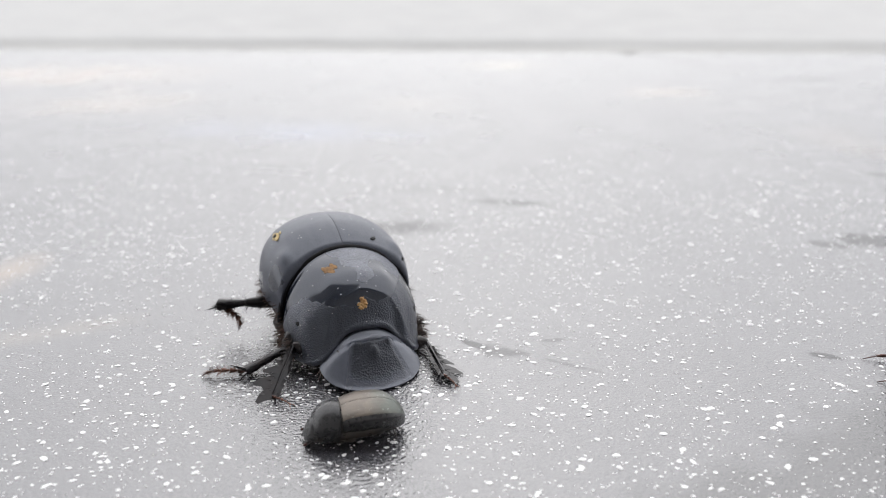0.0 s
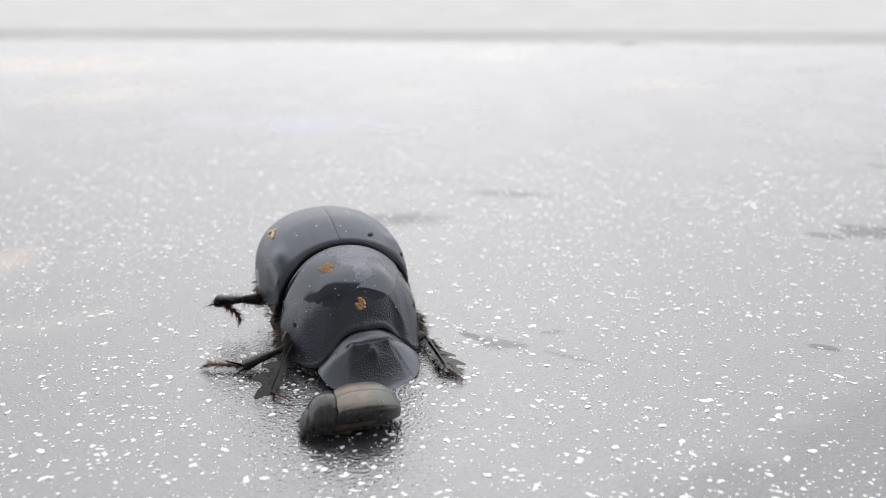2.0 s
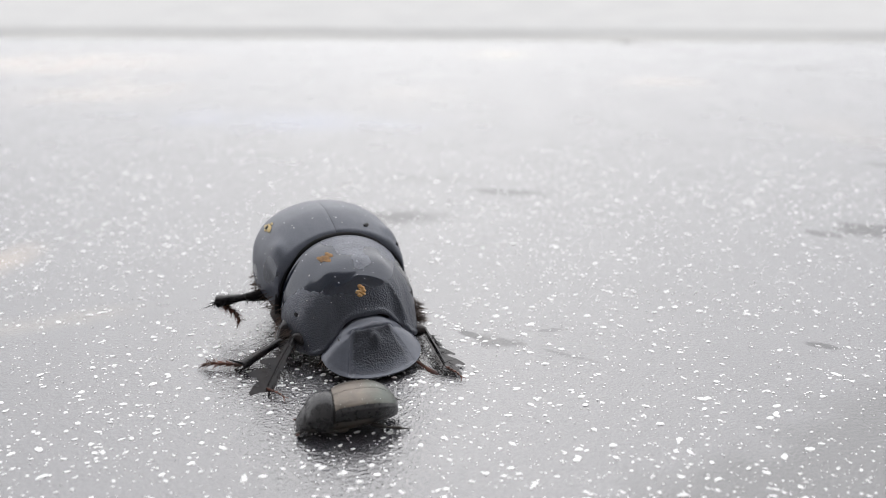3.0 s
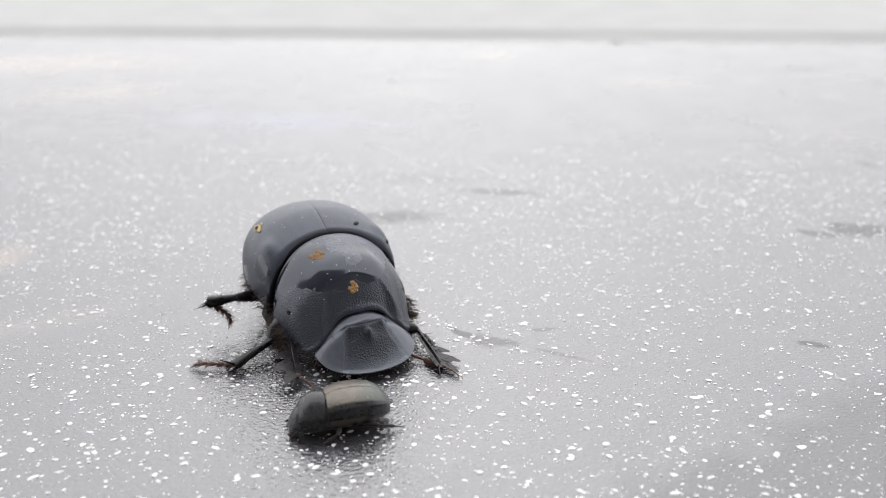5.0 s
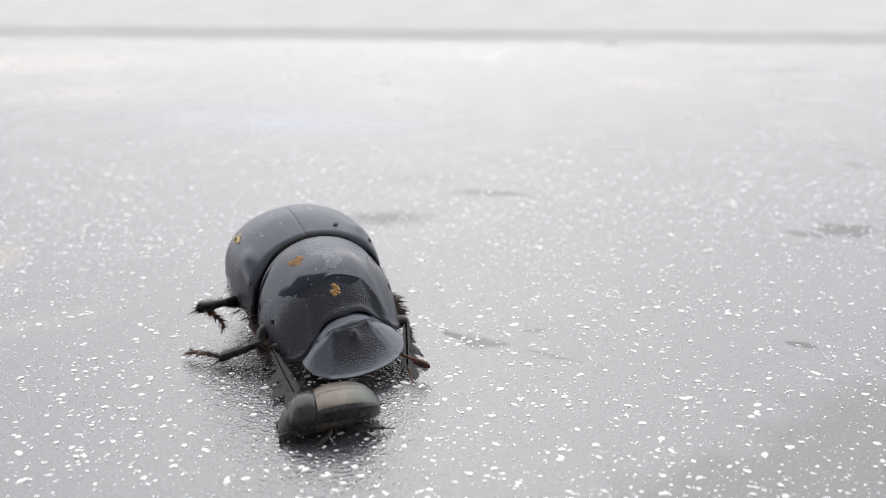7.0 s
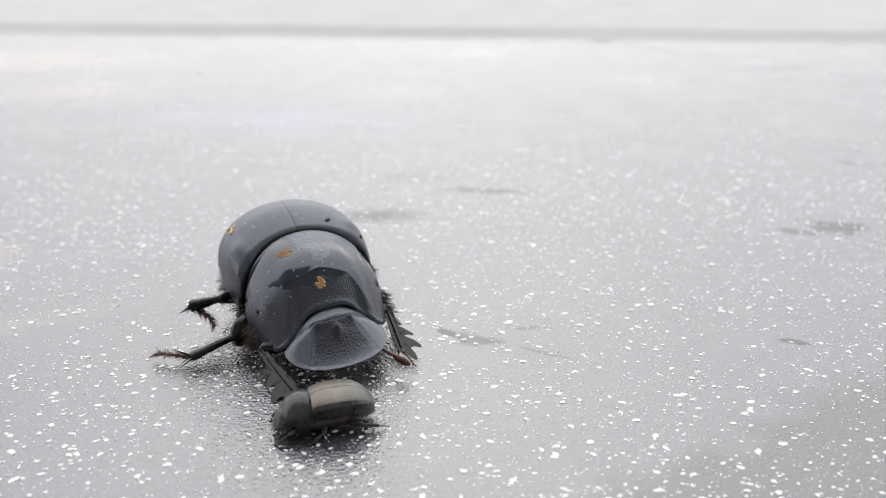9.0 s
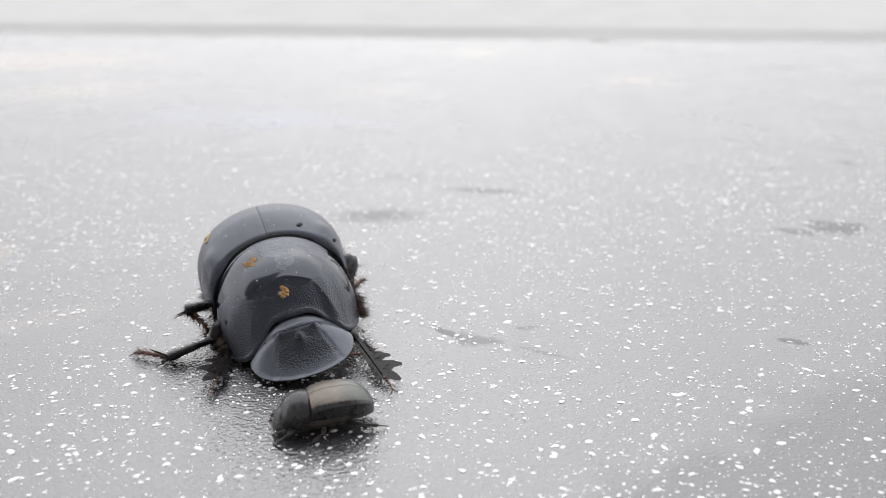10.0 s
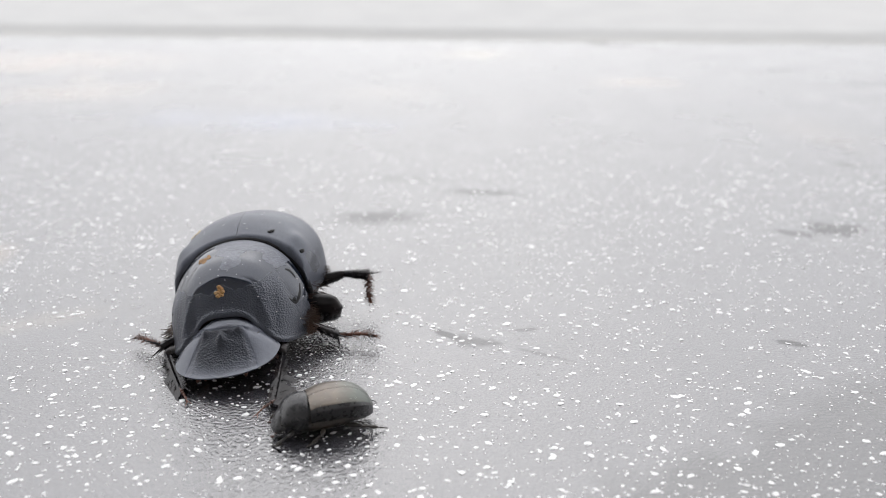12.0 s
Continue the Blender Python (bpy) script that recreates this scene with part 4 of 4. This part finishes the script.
def motions():
    walk(DUNG, [(r[0], body_pose(r[0])) for r in BODY])
    step("fore", -1, [(0, (-23.1, 81.8, 0.8), (-19.5, 79.7, 0.2)), (1, (-22.6, 80.9, 0.8), (-19.6, 79.6, 0.2)), (2.4, (-22.9, 81.0, 0.8), (-20.0, 79.3, 0.2)), (3.2, (-23.3, 81.5, 0.8), (-20.2, 79.6, 0.2)), (4.8, (-20.5, 84.3, 2.0), (-19.5, 83.6, 1.2)), (5.2, (-17.6, 82.7, 1.2), (-15.8, 81.7, 0.4)), (5.5, (-16.8, 81.1, 0.8), (-15.3, 80.1, 0.2)), (6, (-16.5, 81.0, 0.8), (-15.0, 79.9, 0.2)), (7.2, (-17.7, 80.5, 0.8), (-16.1, 79.5, 0.2)), (9.3, (-16.8, 80.4, 0.8), (-15.3, 79.3, 0.2)), (9.8, (-17.7, 80.3, 0.8), (-16.3, 79.2, 0.2)), (10, (-26.6, 83.1, 1.4), (-26.7, 81.4, 1.0)), (10.4, (-29.1, 81.3, 0.7), (-29.1, 78.6, 0.2)), (11, (-29.8, 80.9, 0.7), (-29.2, 78.1, 0.2)), (12, (-30.9, 81.8, 0.7), (-29.2, 79.1, 0.2))])
    step("middle", -1, [(0, (-27.9, 88.0, 0.8), (-34.3, 87.8, 0.2)), (1, (-28.1, 87.4, 0.8), (-34.3, 87.5, 0.2)), (2.4, (-27.6, 87.1, 0.8), (-34.0, 87.7, 0.2)), (3.2, (-27.6, 87.0, 0.8), (-33.8, 87.4, 0.2)), (4.8, (-27.9, 86.9, 0.8), (-33.7, 87.3, 0.2)), (6, (-27.0, 86.3, 0.8), (-33.8, 88.2, 0.2)), (7.2, (-28.8, 89.6, 1.2), (-36.1, 91.5, 0.5)), (8.8, (-30.1, 87.0, 0.8), (-37.1, 89.4, 0.2)), (9.3, (-33.7, 90.0, 2.0), (-41.0, 90.2, 1.0)), (9.6, (-34.4, 89.6, 0.8), (-40.6, 90.7, 0.2)), (10.2, (-34.8, 88.6, 0.8), (-40.0, 90.9, 0.2)), (11, (-35.5, 88.9, 0.8), (-39.5, 91.0, 0.2)), (12, (-35.8, 91.1, 1.5), (-43.2, 95.2, 1.0))])
    step("hind", -1, [(0, (-34.3, 99.4, 5.0), (-32.3, 98.8, 2.1)), (1, (-34.3, 99.4, 5.0), (-32.3, 98.8, 2.1)), (2.4, (-33.3, 97.4, 5.0), (-31.3, 96.8, 2.1)), (5.5, (-33.4, 96.9, 5.0), (-31.4, 96.3, 2.1)), (7.2, (-32.7, 96.0, 5.0), (-30.7, 95.4, 2.1)), (8.8, (-33.2, 96.2, 5.0), (-31.2, 95.6, 2.1)), (9.3, (-33.1, 95.1, 5.0), (-31.1, 94.5, 2.1)), (10.2, (-33.5, 94.0, 5.0), (-31.5, 93.4, 2.1)), (11, (-32.8, 93.3, 5.0), (-30.8, 92.7, 2.1)), (12, (-32.9, 93.7, 5.0), (-30.9, 93.1, 2.1))])
    step("fore", 1, [(0, (-1.8, 87.3, 0.8), (0.4, 84.0, 0.2)), (1, (-1.5, 86.6, 0.8), (0.7, 83.7, 0.2)), (2.4, (-1.1, 86.9, 0.8), (1.2, 84.7, 0.2)), (3.2, (-1.1, 86.8, 0.8), (1.2, 84.5, 0.2)), (5.2, (-0.7, 87.0, 0.8), (1.4, 85.2, 0.2)), (5.5, (-0.8, 87.9, 0.8), (1.2, 85.0, 0.2)), (6, (-1.5, 93.5, 4.5), (0.5, 91.8, 4.0)), (6.6, (-1.1, 93.5, 4.5), (1.5, 90.7, 4.0)), (6.95, (-4.0, 86.7, 1.0), (-3.3, 83.7, 0.3)), (7.2, (-3.7, 85.7, 0.8), (-2.5, 83.3, 0.2)), (8.5, (-2.7, 93.5, 4.5), (-0.8, 92.0, 4.0)), (8.8, (-3.3, 96.7, 4.5), (-0.7, 96.0, 4.0)), (9, (-4.0, 89.4, 1.5), (-3.2, 88.2, 1.0)), (9.3, (-4.2, 81.6, 0.8), (-4.0, 79.0, 0.2)), (9.6, (-4.6, 81.9, 0.8), (-4.0, 79.3, 0.2)), (10.2, (-5.2, 82.2, 0.8), (-3.9, 79.4, 0.2)), (10.4, (-6.7, 81.5, 0.8), (-4.6, 80.3, 0.2)), (10.7, (-12.4, 81.4, 2.0), (-12.9, 79.9, 1.5)), (11, (-18.2, 77.7, 0.8), (-20.1, 75.6, 0.2)), (12, (-18.5, 77.4, 0.8), (-20.8, 75.7, 0.2))])
    step("middle", 1, [(0, (-9.3, 114.2, 0.9), (-9.7, 118.5, 0.4)), (1, (-9.2, 114.0, 1.2), (-10.4, 119.0, 0.8)), (2.3, (-9.5, 113.6, 1.6), (-10.7, 118.6, 1.3)), (2.4, (-2.9, 102.7, 4.0), (2.8, 103.7, 6.8)), (2.5, (-2.2, 103.9, 6.0), (3.8, 105.4, 10.0)), (2.6, (-5.7, 104.5, 7.5), (-1.4, 101.9, 11.2)), (2.8, (-10.1, 115.3, 1.7), (-11.5, 120.2, 1.3)), (5, (-10.8, 115.6, 1.5), (-12.3, 120.5, 1.0)), (7, (-10.8, 113.8, 2.8), (-12.3, 118.7, 2.2)), (9, (-10.4, 113.6, 2.3), (-11.6, 118.5, 1.6)), (9.9, (-12.3, 111.8, 2.8), (-12.3, 116.1, 2.3)), (10.2, (-12.3, 95.1, 1.0), (-8.7, 97.6, 0.6)), (10.7, (-13.0, 94.3, 1.5), (-8.7, 94.0, 1.0)), (11, (-13.0, 94.0, 1.6), (-8.7, 93.7, 1.2)), (12, (-12.8, 94.0, 1.6), (-8.7, 93.7, 1.4))])
    step("hind", 1, [(0, (-13.4, 117.6, 4.4), (-13.6, 119.9, 1.5)), (5, (-14.8, 117.9, 4.7), (-15.0, 120.2, 1.8)), (9, (-15.0, 117.0, 5.2), (-14.8, 119.3, 2.2)), (10, (-15.7, 115.3, 5.5), (-15.0, 117.6, 2.7)), (10.4, (-10.9, 109.1, 5.0), (-11.1, 104.9, 1.5)), (11, (-9.3, 104.6, 5.9), (-8.6, 102.9, 1.4)), (12, (-9.2, 104.6, 6.0), (-8.7, 102.9, 1.4))])
    walk(FEELERS[1], [(t, aim((math.cos(radians(a)), math.sin(radians(a)), dip), (0, 0, -1), (12.2, 4.8, 1.5))) for t, a, dip in ((0, 40, -0.12), (0.3, 40, -0.12), (0.7, 24, -0.12), (3, 22, -0.12), (5, 40, -0.12), (5.6, 22, -0.12), (7.2, 30, -0.12), (8.8, 24, -0.12), (9.3, 40, -0.2), (9.8, 60, -0.3), (10.2, 110, -0.2), (10.6, 150, -0.12), (12, 160, -0.12))])
    walk(FEELERS[-1], [(t, aim((math.cos(radians(a)), math.sin(radians(a)), -0.12), (0, 0, -1), (8.6, -3.2, 1.7))) for t, a in ((0, 10), (9.6, 10), (10.2, 0), (10.7, -20), (11, -38), (11.4, -25), (12, 0))])
    walk(SMALL, [(0, pose(-0.0120, 0.0750, 0, -4, 0, 196)), (3, pose(-0.0124, 0.0750, 0, -3, 0, 196)), (5, pose(-0.0125, 0.0749, 0, 0, 0, 197)), (12, pose(-0.0125, 0.0749, 0, 0, 0, 197))])
    # its legs lie tucked below it at first and come out one pair after another
    for k, (leg, hip, side) in enumerate(SMALL_LEGS):
        fold, start, end = ((-48, 6.6, 8.6), (-60, 3.8, 5.4), (75, 2.2, 3.0))[k % 3]
        at = Matrix.Translation(hip * MM)
        walk(leg, [(t, at @ pose(0, 0, 0, 0, 0, a * side) @ at.inverted()) for t, a in ((0, fold), (start, fold), (end, 0), (12, 0))])
    walk(THIRD, [(t, pose(x, 0.0888, 0, 0, 0, -8)) for t, x in ((0, 0.0639), (0.2, 0.0645), (0.4, 0.0658), (0.8, 0.0660), (1.2, 0.0700), (3, 0.0790), (12, 0.0840))])


motions()
